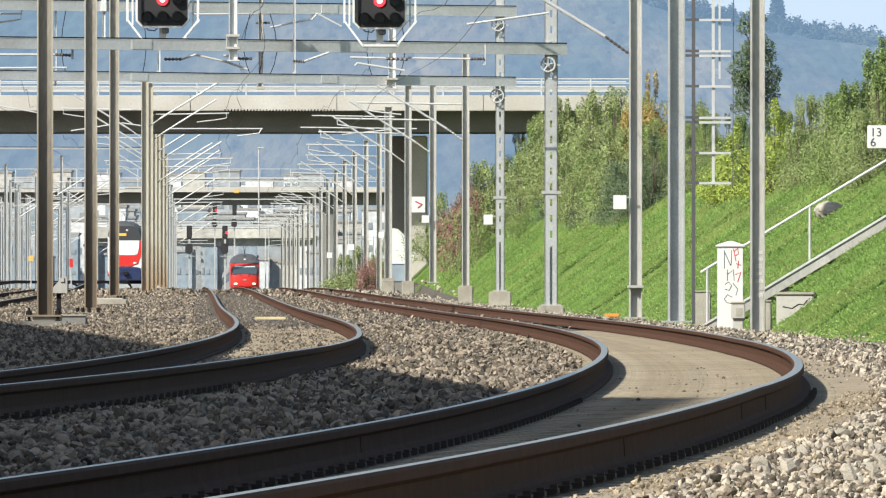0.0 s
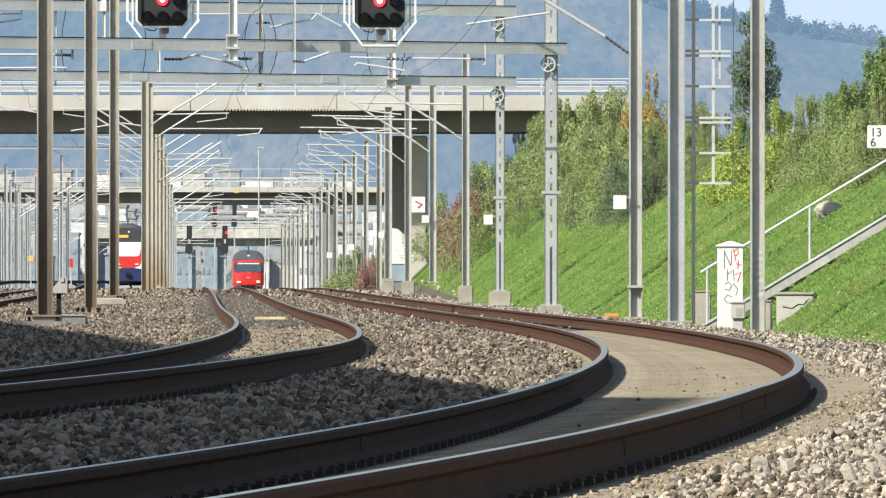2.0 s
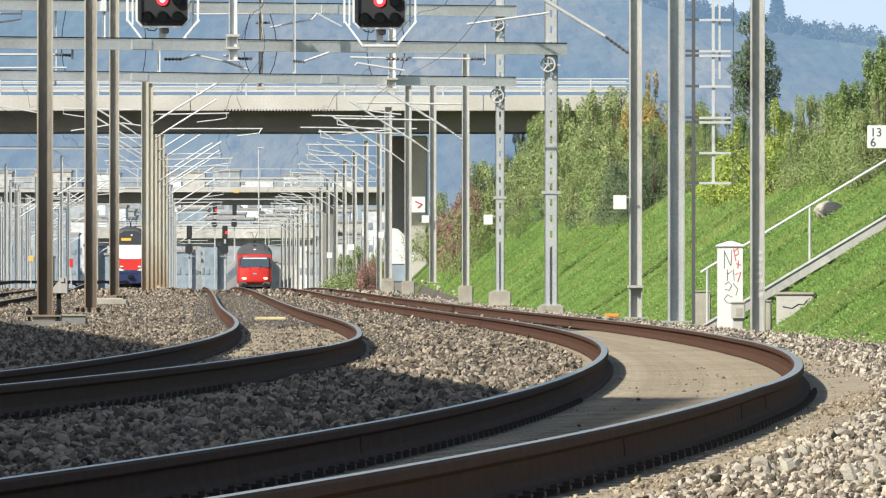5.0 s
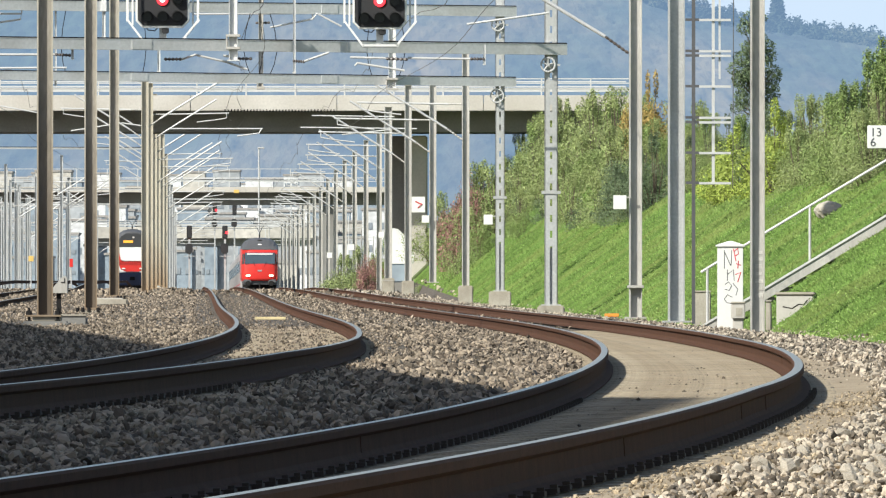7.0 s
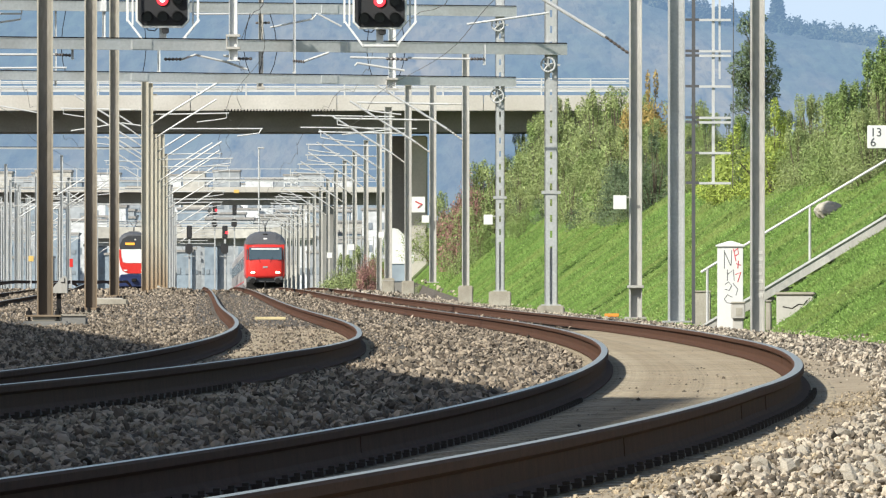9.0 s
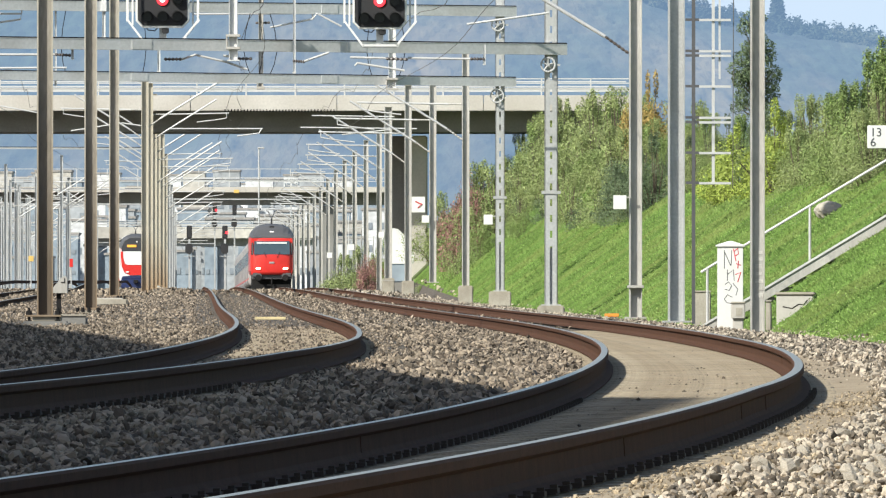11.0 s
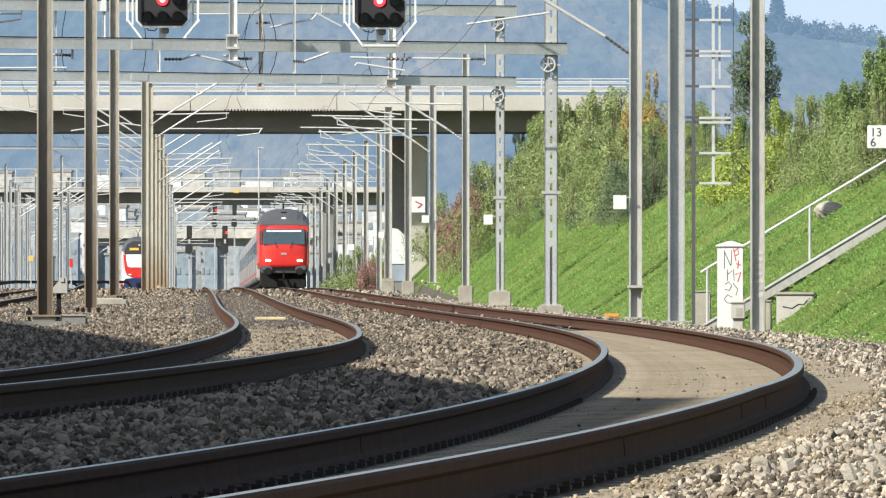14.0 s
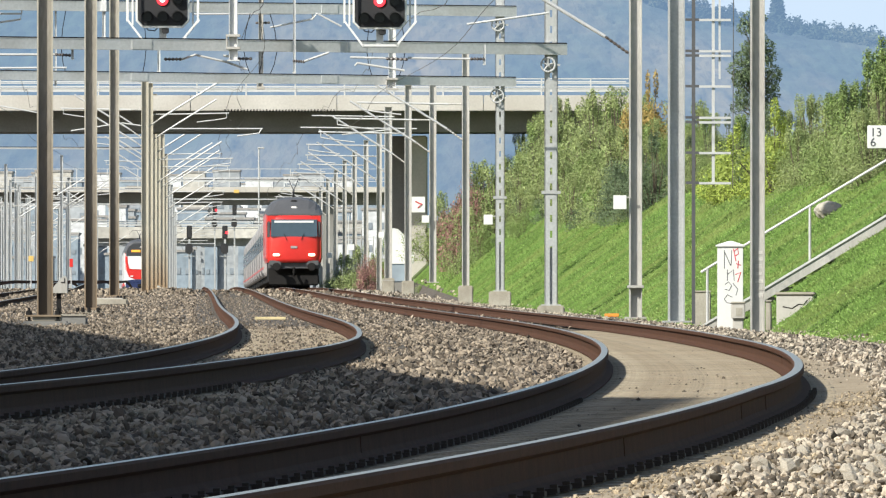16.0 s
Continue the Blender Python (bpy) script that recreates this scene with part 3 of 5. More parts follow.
registration_arm(279, [(-3.16, 5.46), (-2.57, 5.67)], ((-3.39, 5.48), (-3.11, 5.46)))
registration_arm(282, [(0.54, 6.37), (2.42, 6.63)])
registration_arm(279, [(-4.95, 5.60), (-4.70, 5.57)], ((-4.70, 5.53), (-4.30, 5.53)))
registration_arm(455, [(-16.38, 6.90), (-14.91, 6.63)])
registration_arm(455, [(-13.68, 5.96), (-11.79, 6.25), (-11.09, 6.15)])
registration_arm(455, [(-11.88, 6.52), (-11.38, 6.19)])
registration_arm(470, [(-4.98, 6.72), (-1.84, 6.67)])
registration_arm(460, [(-5.29, 6.15), (-0.97, 6.10)])
registration_arm(470, [(-3.84, 5.99), (-2.02, 6.18)])
registration_arm(470, [(-10.38, 6.22), (-6.84, 6.22)])
registration_arm(470, [(-7.81, 5.94), (-6.99, 6.05), (-6.88, 6.22)])


def hanger(x, y, z0, z1, width, mat=BEAM):
    thing = empty("gantry_hanger", pose(x, y, z0), "light grey steel hanger post bolted to the gantry", "hanger", "hangers of the gantries")
    part("post", h_beam(bmesh.new(), 0, 0, 0, width, z1 - z0), mat, thing)
    if z1 > 8.2 and z0 > 7:
        part("clamp", boxes((0, 0, 0.69, width * 1.8, 0.24, 0.3, 0.01)), mat, thing)
    if width > 0.12 and z0 < 5.9:
        part("bolted_clamp", boxes((0, -0.02, 5.72 - z0, width * 1.7, width * 1.5, 0.06, 0.006), (0, -0.02, 6.0 - z0, width * 1.7, width * 1.5, 0.06, 0.006), (-width * 0.75, -0.03, 5.72 - z0, 0.04, width * 1.2, 0.34, 0.006)), GREYMAST, thing)
    part("end_plate", boxes((0, 0, -0.03, width * 1.5, width * 1.4, 0.03)), mat, thing)


hanger(-4.71, 278, 5.49, 7.6, 0.19)
hanger(-1.39, 339, 5.77, 7.6, 0.2)
hanger(-4.97, 338, 5.81, 8.4, 0.13, GREYMAST)
hanger(-3.35, 279, 5.23, 7.2, 0.055)
hanger(-9.18, 335.12, 7.10, 8.3, 0.09)
hanger(-7.71, 336, 6.20, 7.0, 0.075)
hanger(-8.29, 277, 5.51, 5.93, 0.05)
hanger(0.94, 281, 5.45, 5.88, 0.05)
hanger(-10.47, 334.6, 5.81, 8.0, 0.05)


def jumper_wire(points):
    """A loose dark cable hanging between the two far gantry beams; points are (east, north, height)."""
    o = Vector(points[0])
    thing = empty("jumper_wire", Matrix.Translation(o), "thin dark cable hanging loosely between two gantry beams", "cable", "jumper wires")
    part("wire", tube(bmesh.new(), [Vector(p) - o for p in points], 0.011, 5), TBLACK, thing)


for x, bow in ((-5.25, -0.18), (-5.02, 0.12), (-4.72, 0.2), (-1.95, -0.14), (-1.2, 0.16), (-8.15, 0.1), (-10.2, -0.12)):
    y = 333 + 8 * (x + 13.4) / 15.39
    jumper_wire([(x, y, 7.8), (x + bow * 0.7, y - 0.05, 7.3), (x + bow, y - 0.06, 6.8), (x + bow * 0.6, y - 0.05, 6.4), (x, y, 6.12)])


def tension_wheel(x, y, z, r):
    thing = empty("tension_wheel", pose(x, y, z), "grey spoked wire tensioning wheel on its mast", "wheel", "tension wheels")
    ring = lambda rr: [(math.cos(k * math.tau / 24) * rr, 0, math.sin(k * math.tau / 24) * rr) for k in range(24)]
    part("rim", tube(bmesh.new(), ring(r), 0.022, 6, True), TUBE, thing)
    for k in range(5):
        a = k * math.tau / 5 + 0.3
        part("spoke", tube(bmesh.new(), [(0, 0, 0), (math.cos(a) * r, 0, math.sin(a) * r)], 0.014, 5), TUBE, thing)
    part("hub", tube(bmesh.new(), [(0, -0.06, 0), (0, 0.06, 0)], 0.045, 10), GALV, thing)
    part("bracket", boxes((r * 0.9, 0.05, -0.03, r * 1.6, 0.04, 0.05)), GALV, thing)


tension_wheel(1.51, 340.7, 7.55, 0.17)
tension_wheel(1.49, 340.7, 5.59, 0.18)
tension_wheel(2.40, 282.7, 5.46, 0.16)


# ---- signals in their cages on the first gantry ----
def signal(x, y, lamp_on, foot):
    thing = empty("railway_signal", pose(x, y, foot), "black railway signal showing red in a white service cage", "railway signal", "signals on the gantry")
    w, b = 0.56, 0.48
    out = [(-w, 2.2), (-w, b + 0.13), (-w + 0.12, b), (w - 0.12, b), (w, b + 0.13), (w, 2.2)]
    bm = bmesh.new()
    f, k = [bm.verts.new((u, -0.02, v)) for u, v in out], [bm.verts.new((u, 0.1, v)) for u, v in out]
    for i in range(6):
        bm.faces.new((f[i], f[(i + 1) % 6], k[(i + 1) % 6], k[i]))
    bm.faces.new(f), bm.faces.new(k[::-1])
    bmesh.ops.recalc_face_normals(bm, faces=bm.faces)
    part("board", bm, SIGBLACK, thing, "matt black signal board")
    part("rim", tube(bmesh.new(), [(u * 1.03, 0.03, v - 0.025) for u, v in out], 0.03, 6), WHITE, thing, "white board rim")
    for u, v in ((-0.34, 0.68), (0.0, 0.68), (0.34, 0.68), (0.34, 1.06), (-0.34, 1.45), (0.34, 1.45)):
        ring = [(u + math.cos(q * math.tau / 16) * 0.13, -0.03, v + math.sin(q * math.tau / 16) * 0.13) for q in range(16)]
        hood = bmesh.new()
        a = [hood.verts.new(p) for p in ring]
        c = [hood.verts.new((p[0], p[1] - (0.24 if p[2] > v - 0.03 else 0.1), p[2])) for p in ring]
        for q in range(16):
            hood.faces.new((a[q], a[(q + 1) % 16], c[(q + 1) % 16], c[q]))
        hooded = part("lamp_hood", hood, SIGBLACK, thing)
        part("lens", tube(bmesh.new(), [(u, -0.02, v), (u, -0.045, v)], 0.11, 16), LENS, hooded, "dark unlit lens")
    red = part("red_lamp", tube(bmesh.new(), [(0, -0.02, 1.06), (0, -0.06, 1.06)], 0.13, 16), REDLIGHT, thing, "glowing red lamp")
    part("lamp_core", tube(bmesh.new(), [(0, -0.062, 1.06), (0, -0.075, 1.06)], 0.06, 12), REDCORE, red)
    cage = [(-0.79, 2.4), (-0.79, 0.61), (-0.38, 0.06), (0.38, 0.06), (0.8, 0.58), (0.8, 2.4)]
    for (xa, za), (xb, zb) in zip(cage, cage[1:]):
        for yy in (-0.35, 0.2):
            d = Vector((xb - xa, 0, zb - za))
            bm = boxes((0, 0, 0, 0.042, 0.04, d.length + 0.04))
            bm.transform(Matrix.Translation((xa, yy, za)) @ d.to_track_quat("Z", "Y").to_matrix().to_4x4())
            part("cage_bar", bm, WHITE, thing)
    for s in (-1, 1):
        part("cage_upright", boxes((s * 0.68, 0.2, 0.5, 0.04, 0.04, 1.9)), WHITE, thing)
    part("cage_floor", boxes((0, -0.08, 0.02, 0.76, 0.6, 0.035)), GALV, thing, "grated cage floor")
    part("cable", tube(bmesh.new(), [(-0.42, 0.12, 0.5), (-0.33, 0.1, 0.38), (-0.18, 0.1, 0.36), (-0.08, 0.1, 0.46)], 0.014, 5), SIGBLACK, thing)
    part("cable_gland", boxes((0.06, 0.1, 0.3, 0.16, 0.14, 0.14, 0.02)), SIGBLACK, thing)
    part("stem", boxes((0, 0.35, 0.1, 0.16, 0.12, 1.6)), GALV, thing)


signal(-6.32, 279, True, 5.80)
signal(-1.42, 277.6, True, 5.74)


# ---- ladder frame on the galvanised mast ----
def ladder_frame():
    y = 214
    thing = empty("signal_ladder_frame", pose(0, y, 0), "thin steel ladder frame with white rungs beside the mast", "ladder")
    part("dark_post", boxes((4.33, 0, -0.19, 0.062, 0.06, 8.5)), TGREY, thing, "dark thin steel post")
    part("white_rail", boxes((4.67, -0.05, 2.22, 0.05, 0.04, 7.0)), TUBE, thing)
    part("white_rail", boxes((4.78, -0.02, 4.04, 0.035, 0.03, 5.0)), TUBE, thing)
    part("wire", tube(bmesh.new(), [(5.01, 0, 2.14), (5.03, 0, 7.5)], 0.008, 5), CABLE, thing)
    for z in (5.04, 4.50, 4.42, 3.89, 3.35, 3.27, 2.74, 2.22):
        part("rung", boxes(((4.42 + 4.98) / 2, -0.08, z, 0.55, 0.05, 0.04)), TUBE, thing)
        part("rung_bracket", boxes(((4.20 + 4.42) / 2, 0, z + 0.005, 0.24, 0.05, 0.045)), TGREY, thing)


ladder_frame()


# ---- stair with a handrail up the slope ----
def stair():
    thing = empty("hillside_stair", pose(0, 213, 0), "concrete stair with a grey steel handrail up the grass slope", "stair")
    xa, za, xb, zb = 4.48, -0.28, 8.13, 1.91
    d = Vector((xb - xa, 0, zb - za))
    m = Matrix.Translation((xa, 0, za)) @ d.to_track_quat("X", "Z").to_matrix().to_4x4()
    for yy in (-0.45, 0.45):
        bm = boxes((d.length / 2, yy, -0.11, d.length, 0.08, 0.16))
        bm.transform(m)
        part("stringer", bm, GREYMAST, thing, "weathered grey stair side")
    bm = boxes((d.length / 2, -0.5, 0.05, d.length, 0.03, 0.035))
    bm.transform(m)
    part("edge_angle", bm, BEAM, thing)
    n = int((zb - za) / 0.17)
    for k in range(n):
        part("tread", boxes((xa + (k + 0.5) * (xb - xa) / n, 0, za + k * 0.17 - 0.03, 0.3, 0.84, 0.08)), CONCD, thing)
    rail = [(4.43, -0.4, 0.70), (5.45, -0.4, 1.33), (6.30, -0.4, 1.84), (8.13, -0.4, 2.93)]
    part("handrail", tube(bmesh.new(), rail, 0.023, 8), TUBE, thing)
    for x, z0, z1 in ((4.54, -0.17, 0.77), (6.30, 0.86, 1.83), (7.93, 1.79, 2.80)):
        part("handrail_post", tube(bmesh.new(), [(x, -0.4, z0 - 0.1), (x, -0.4, z1)], 0.023, 8), TUBE, thing)


stair()


# ---- the white cabinet with spray-painted scrawl ----
def cabinet():
    x, y, z = 4.71, 203, -0.24
    thing = empty("trackside_cabinet", pose(x, y, z), "white narrow trackside cabinet covered in black and red scrawls", "cabinet")
    part("body", boxes((0, 0, 0, 0.42, 0.3, 1.36, 0.008)), WHITE, thing)
    bm = bmesh.new()
    loft(bm, [[Vector((u * w, v * w * 0.75, h)) for u, v in ((-1, -1), (1, -1), (1, 1), (-1, 1))] for w, h in ((0.235, 1.36), (0.235, 1.385), (0.03, 1.45))])
    part("cap", bm, WHITE, thing, "shallow white cap")
    strokes = [[(-0.1, 1.3), (-0.1, 1.0)], [(-0.1, 1.28), (0.0, 1.05)], [(0.01, 1.05), (0.02, 1.3)], [(-0.05, 0.98), (-0.05, 0.8)], [(-0.05, 0.9), (0.05, 0.98), (0.06, 0.8)],
               [(-0.09, 0.74), (-0.03, 0.78), (0.02, 0.72), (-0.02, 0.64), (-0.09, 0.66)], [(0.04, 0.76), (0.12, 0.66), (0.09, 0.56)], [(-0.1, 0.5), (-0.05, 0.57), (0.03, 0.53)], [(-0.1, 0.5), (-0.06, 0.44), (0.05, 0.42)]]
    for s in strokes:
        part("black_scrawl", tube(bmesh.new(), [(u, -0.15, v) for u, v in s], 0.0065, 4), INK, thing)
    for s in ([(0.06, 1.28), (0.12, 1.33), (0.13, 1.24), (0.07, 1.2)], [(0.05, 1.32), (0.09, 1.12)], [(0.09, 1.08), (0.17, 1.05)], [(0.13, 1.13), (0.12, 1.0)], [(0.08, 0.9), (0.17, 0.94), (0.12, 0.78)]):
        part("red_scrawl", tube(bmesh.new(), [(u, -0.15, v) for u, v in s], 0.008, 4), REDINK, thing)


cabinet()
t = empty("cable_box", pose(4.79, 201, -0.31 - 0.15), "pale concrete cable box beside the white cabinet", "concrete block")
part("pedestal", boxes((0, 0, 0, 0.17, 0.34, 0.41, 0.015)), CONC, t)
part("housing", boxes((0, -0.02, 0.4, 0.225, 0.4, 0.25, 0.015)), CONC, t)
part("lid", boxes((0, -0.02, 0.648, 0.235, 0.42, 0.03, 0.008)), FOUND, t)
part("cable_slot", boxes((0.01, -0.223, 0.45, 0.1, 0.01, 0.13)), FOUND, t)
for x, y, z, sx, sz, name, lab in ((4.65, 222, -0.21, 0.3, 0.56, "concrete_block", "grey concrete block half hidden beside the stair"),
                                   (5.05, 192, -0.07, 0.085, 0.31, "concrete_post", "short grey concrete post at the foot of the slope")):
    t = empty(name, pose(x, y, z - 0.15), lab, "concrete block")
    part("block", boxes((0, 0, 0, sx, 0.4, sz + 0.15, 0.02)), FOUND, t)
    part("lid", boxes((0, 0, sz + 0.145, sx * 1.03, 0.42, 0.03, 0.008)), FOUND, t)
t = empty("concrete_head_wall", pose(5.7, 200.5, 0.01, 0, 0, -3), "cracked pale concrete drain head sunk in the grass", "concrete block")
part("wall", boxes((0.0, 0.6, -0.25, 0.6, 1.2, 0.57, 0.02)), CONC, t)
part("coping", boxes((0.0, 0.6, 0.315, 0.64, 1.24, 0.05, 0.015)), FOUND, t)
part("crack", tube(bmesh.new(), [(-0.2, -0.002, 0.13), (-0.05, -0.002, 0.1), (0.06, -0.002, 0.17), (0.14, -0.002, 0.16), (0.2, -0.002, 0.24)], 0.009, 4), TBLACK, t, "dark crack")
bm = bmesh.new()
bmesh.ops.create_icosphere(bm, subdivisions=3, radius=0.28)
for v in bm.verts:
    v.co = Vector((v.co.x * 1.1, v.co.y, v.co.z * 0.7)) * (1 + 0.22 * noise.noise(v.co * 4) + 0.12 * noise.noise(v.co * 13))
bm.transform(pose(7.51, 240, float(ground_z(np.array(7.51), np.array(240.0))) + 0.06))
tagged(part("boulder", bm, FOUND), "pale weathered boulder lying in the grass slope", "boulder")


# ---- signs ----
def plate(x, y, z, w, h, label, arm):
    t = empty("white_sign", pose(x, y, z), label, "sign", "white mast plates")
    part("plate", boxes((0, 0, -h / 2, w, 0.02, h, 0.004)), WHITE, t)
    part("bracket", boxes((arm / 2, 0.03, h * 0.3, abs(arm), 0.03, 0.03)), GREYMAST, t)


plate(3.37, 235.8, 2.04, 0.25, 0.265, "blank white plate on a bracket beside its mast", 0.22)
plate(1.24, 339.8, 2.18, 0.25, 0.27, "blank white plate on a bracket beside its gantry mast", 0.2)
plate(-0.57, 401.8, 2.48, 0.23, 0.24, "blank white plate on a bracket beside a slender mast", 0.15)
plate(-2.40, 481.8, 2.23, 0.22, 0.22, "blank white plate on a bracket beside a grey mast", 0.15)
plate(-6.42, 699.8, 1.80, 0.3, 0.3, "blank white plate far along the mast row", 0.2)
plate(-4.44, 599.8, 2.02, 0.28, 0.28, "blank white plate on a far grey mast", 0.2)


def distance_board():
    t = empty("distance_board", pose(7.27, 205, 2.94), "white distance board with black numbers on a steel post", "sign")
    part("board", boxes((0, 0, -0.19, 0.49, 0.02, 0.38, 0.006)), WHITE, t)
    part("post", boxes((0.12, 0.05, -2.6, 0.06, 0.05, 2.7)), GALV, t)
    for text, dz in (("13", 0.01), ("6", -0.155)):
        cu = bpy.data.curves.new("number", "FONT")
        cu.body, cu.size, cu.extrude = text, 0.2, 0.002
        ob = new("number", cu)
        ob.data.materials.append(INK)
        ob.parent, ob.matrix_basis = t, pose(-0.2, -0.014, dz, 90)


distance_board()
t = empty("warning_sign", pose(-1.01, 504.5, 3.55), "white sign with a red prohibition mark on the bridge pier", "sign")
part("plate", boxes((0, 0, -0.33, 0.56, 0.02, 0.64, 0.005)), WHITE, t)
part("red_mark", tube(bmesh.new(), [(-0.12, -0.02, 0.12), (0.14, -0.02, 0.0), (-0.02, -0.02, -0.14)], 0.03, 5), REDINK, t)

# small things in the ballast
t = empty("yellow_plank", pose(-2.40, 172, 0.06 - 0.03, 0, 0, 4), "pale yellow plank lying between the rails", "plank")
part("board", boxes((0, 0, 0, 0.42, 0.2, 0.04, 0.005)), PALEWOOD, t)
t = empty("orange_marker", pose(3.57, 262, -0.17 - 0.06), "orange plastic marker strip lying on the ballast edge", "marker")
part("strip", boxes((0, 0, 0, 0.3, 0.3, 0.07, 0.01)), ORANGE, t)
t = empty("mast_footing", pose(-6.23, 194, -0.19), "concrete footing block, coloured dark as if in shade, with bolted plate under a brown mast", "footing")
part("slab", boxes((0, 0, -0.15, 0.74, 0.62, 0.27, 0.03)), CONCD, t)
part("grout", boxes((0.03, 0.05, 0.12, 0.45, 0.5, 0.07, 0.01)), FOUND, t)
part("anchor_plate", boxes((-0.03, 0, 0.188, 0.58, 0.5, 0.03, 0.004)), BROWN, t, "rusty anchor plate")
for u in (-0.25, 0.2):
    bolt = part("bolt", tube(bmesh.new(), [(u, -0.2, 0.08), (u, -0.2, 0.33)], 0.022, 8), TBLACK, t)
    for v in (0.1, 0.215, 0.25):
        part("nut", tube(bmesh.new(), [(u, -0.2, v), (u, -0.2, v + 0.035)], 0.045, 6), TBLACK, bolt)
t = empty("cable_trough", pose(-5.96, 199, -0.16), "short grey concrete trough lying beside a mast footing", "concrete block")
part("slab", boxes((0, 0, -0.1, 0.48, 0.6, 0.25, 0.02)), CONCD, t)
part("lid", boxes((0, 0, 0.148, 0.49, 0.62, 0.03, 0.008)), FOUND, t)
t = empty("mast_footing", pose(-7.38, 257.6, -0.11), "rusty bolted plate under a brown mast", "footing")
part("slab", boxes((0, 0, -0.2, 0.48, 0.5, 0.21, 0.02)), FOUND, t)
part("anchor_plate", boxes((0, 0, 0.04, 0.52, 0.46, 0.03, 0.004)), BROWN, t)
for u in (-0.22, -0.11, 0.02, 0.21):
    part("bolt", tube(bmesh.new(), [(u, -0.24, 0.0), (u, -0.24, 0.09)], 0.035, 6), TBLACK, t)
t = empty("mast_footing", pose(-8.52, 318, -0.15), "long concrete footing slab beside a brown mast", "footing")
part("slab", boxes((0, 0, 0.04, 0.82, 0.6, 0.15, 0.02)), FOUND, t)
part("capping", boxes((-0.05, 0, 0.188, 0.7, 0.5, 0.03, 0.008)), CONC, t)
for u in (-0.2, 0.28):
    part("support", boxes((u, 0, -0.2, 0.16, 0.5, 0.25)), TBLACK, t)
for u in (0.18, 0.26, 0.34):
    part("bolt", tube(bmesh.new(), [(u, -0.2, 0.19), (u, -0.2, 0.28)], 0.03, 6), TBLACK, t)
t = empty("point_motor_box", pose(-6.66, 215, 0.19), "grey slant-topped trackside box on a short dark post", "trackside box")
part("post", boxes((-0.01, 0, -0.2, 0.08, 0.1, 0.36)), TBLACK, t)
side = [(-0.12, 0.15), (0.14, 0.15), (0.14, 0.4), (0.11, 0.45), (0.06, 0.44), (-0.08, 0.28), (-0.12, 0.23)]
part("housing", extrude(bmesh.new(), side, [Vector((0, -0.15, 0)), Vector((0, 0.15, 0))], [(Vector((1, 0, 0)), Vector((0, 0, 1)))] * 2), GREYMAST, t)
part("hinge", boxes((0.09, -0.157, 0.33, 0.012, 0.01, 0.08), (0.06, -0.157, 0.33, 0.06, 0.01, 0.012)), TBLACK, t)
part("lug", boxes((-0.15, 0, 0.25, 0.07, 0.06, 0.02)), TBLACK, t)
for px, mat, zt, lab in ((55, YELLOW, 453, "small yellow board on a thin post in the yard"), (126, RED, 458, "small red board on a thin post in the yard")):
    t = empty("trackside_board", pose((px - 784) / 21913 * 620, 620, level(620) - 0.4), lab, "sign", "boards in the yard")
    top = 0.6424 + (488 - zt) / 21913 * 620 - level(620) + 0.4
    part("post", tube(bmesh.new(), [(0, 0, 0), (0, 0, top)], 0.03, 6), TUBE, t)
    part("plate", boxes((0, -0.05, top - (0.28 if px < 100 else 0.42), 0.26 if px < 100 else 0.17, 0.03, 0.28 if px < 100 else 0.42, 0.006)), mat, t)

# ---- trains ----
ROOF_ARCH = ((0.97, 0.2), (0.9, 0.45), (0.76, 0.72), (0.52, 0.92), (0.25, 0.985), (0.0, 1.0))


def section(w, h0, h1, roof, y):
    """A car-body outline: sides from h0 up to h1, and an arched roof up to roof."""
    pts = [(-w * 0.94, h0), (-w, h0 + 0.25), (-w, h1)] + [(-w * a, h1 + (roof - h1) * b) for a, b in ROOF_ARCH]
    pts += [(-u, v) for u, v in pts[-2::-1]]
    return [Vector((u, y, v)) for u, v in pts]


def roof_shell(w, h1, roof, y):
    return [Vector((p.x * 1.006, y - 0.015, max(p.z + 0.012, h1))) for p in section(w, h1 - 1, h1, roof, y)]


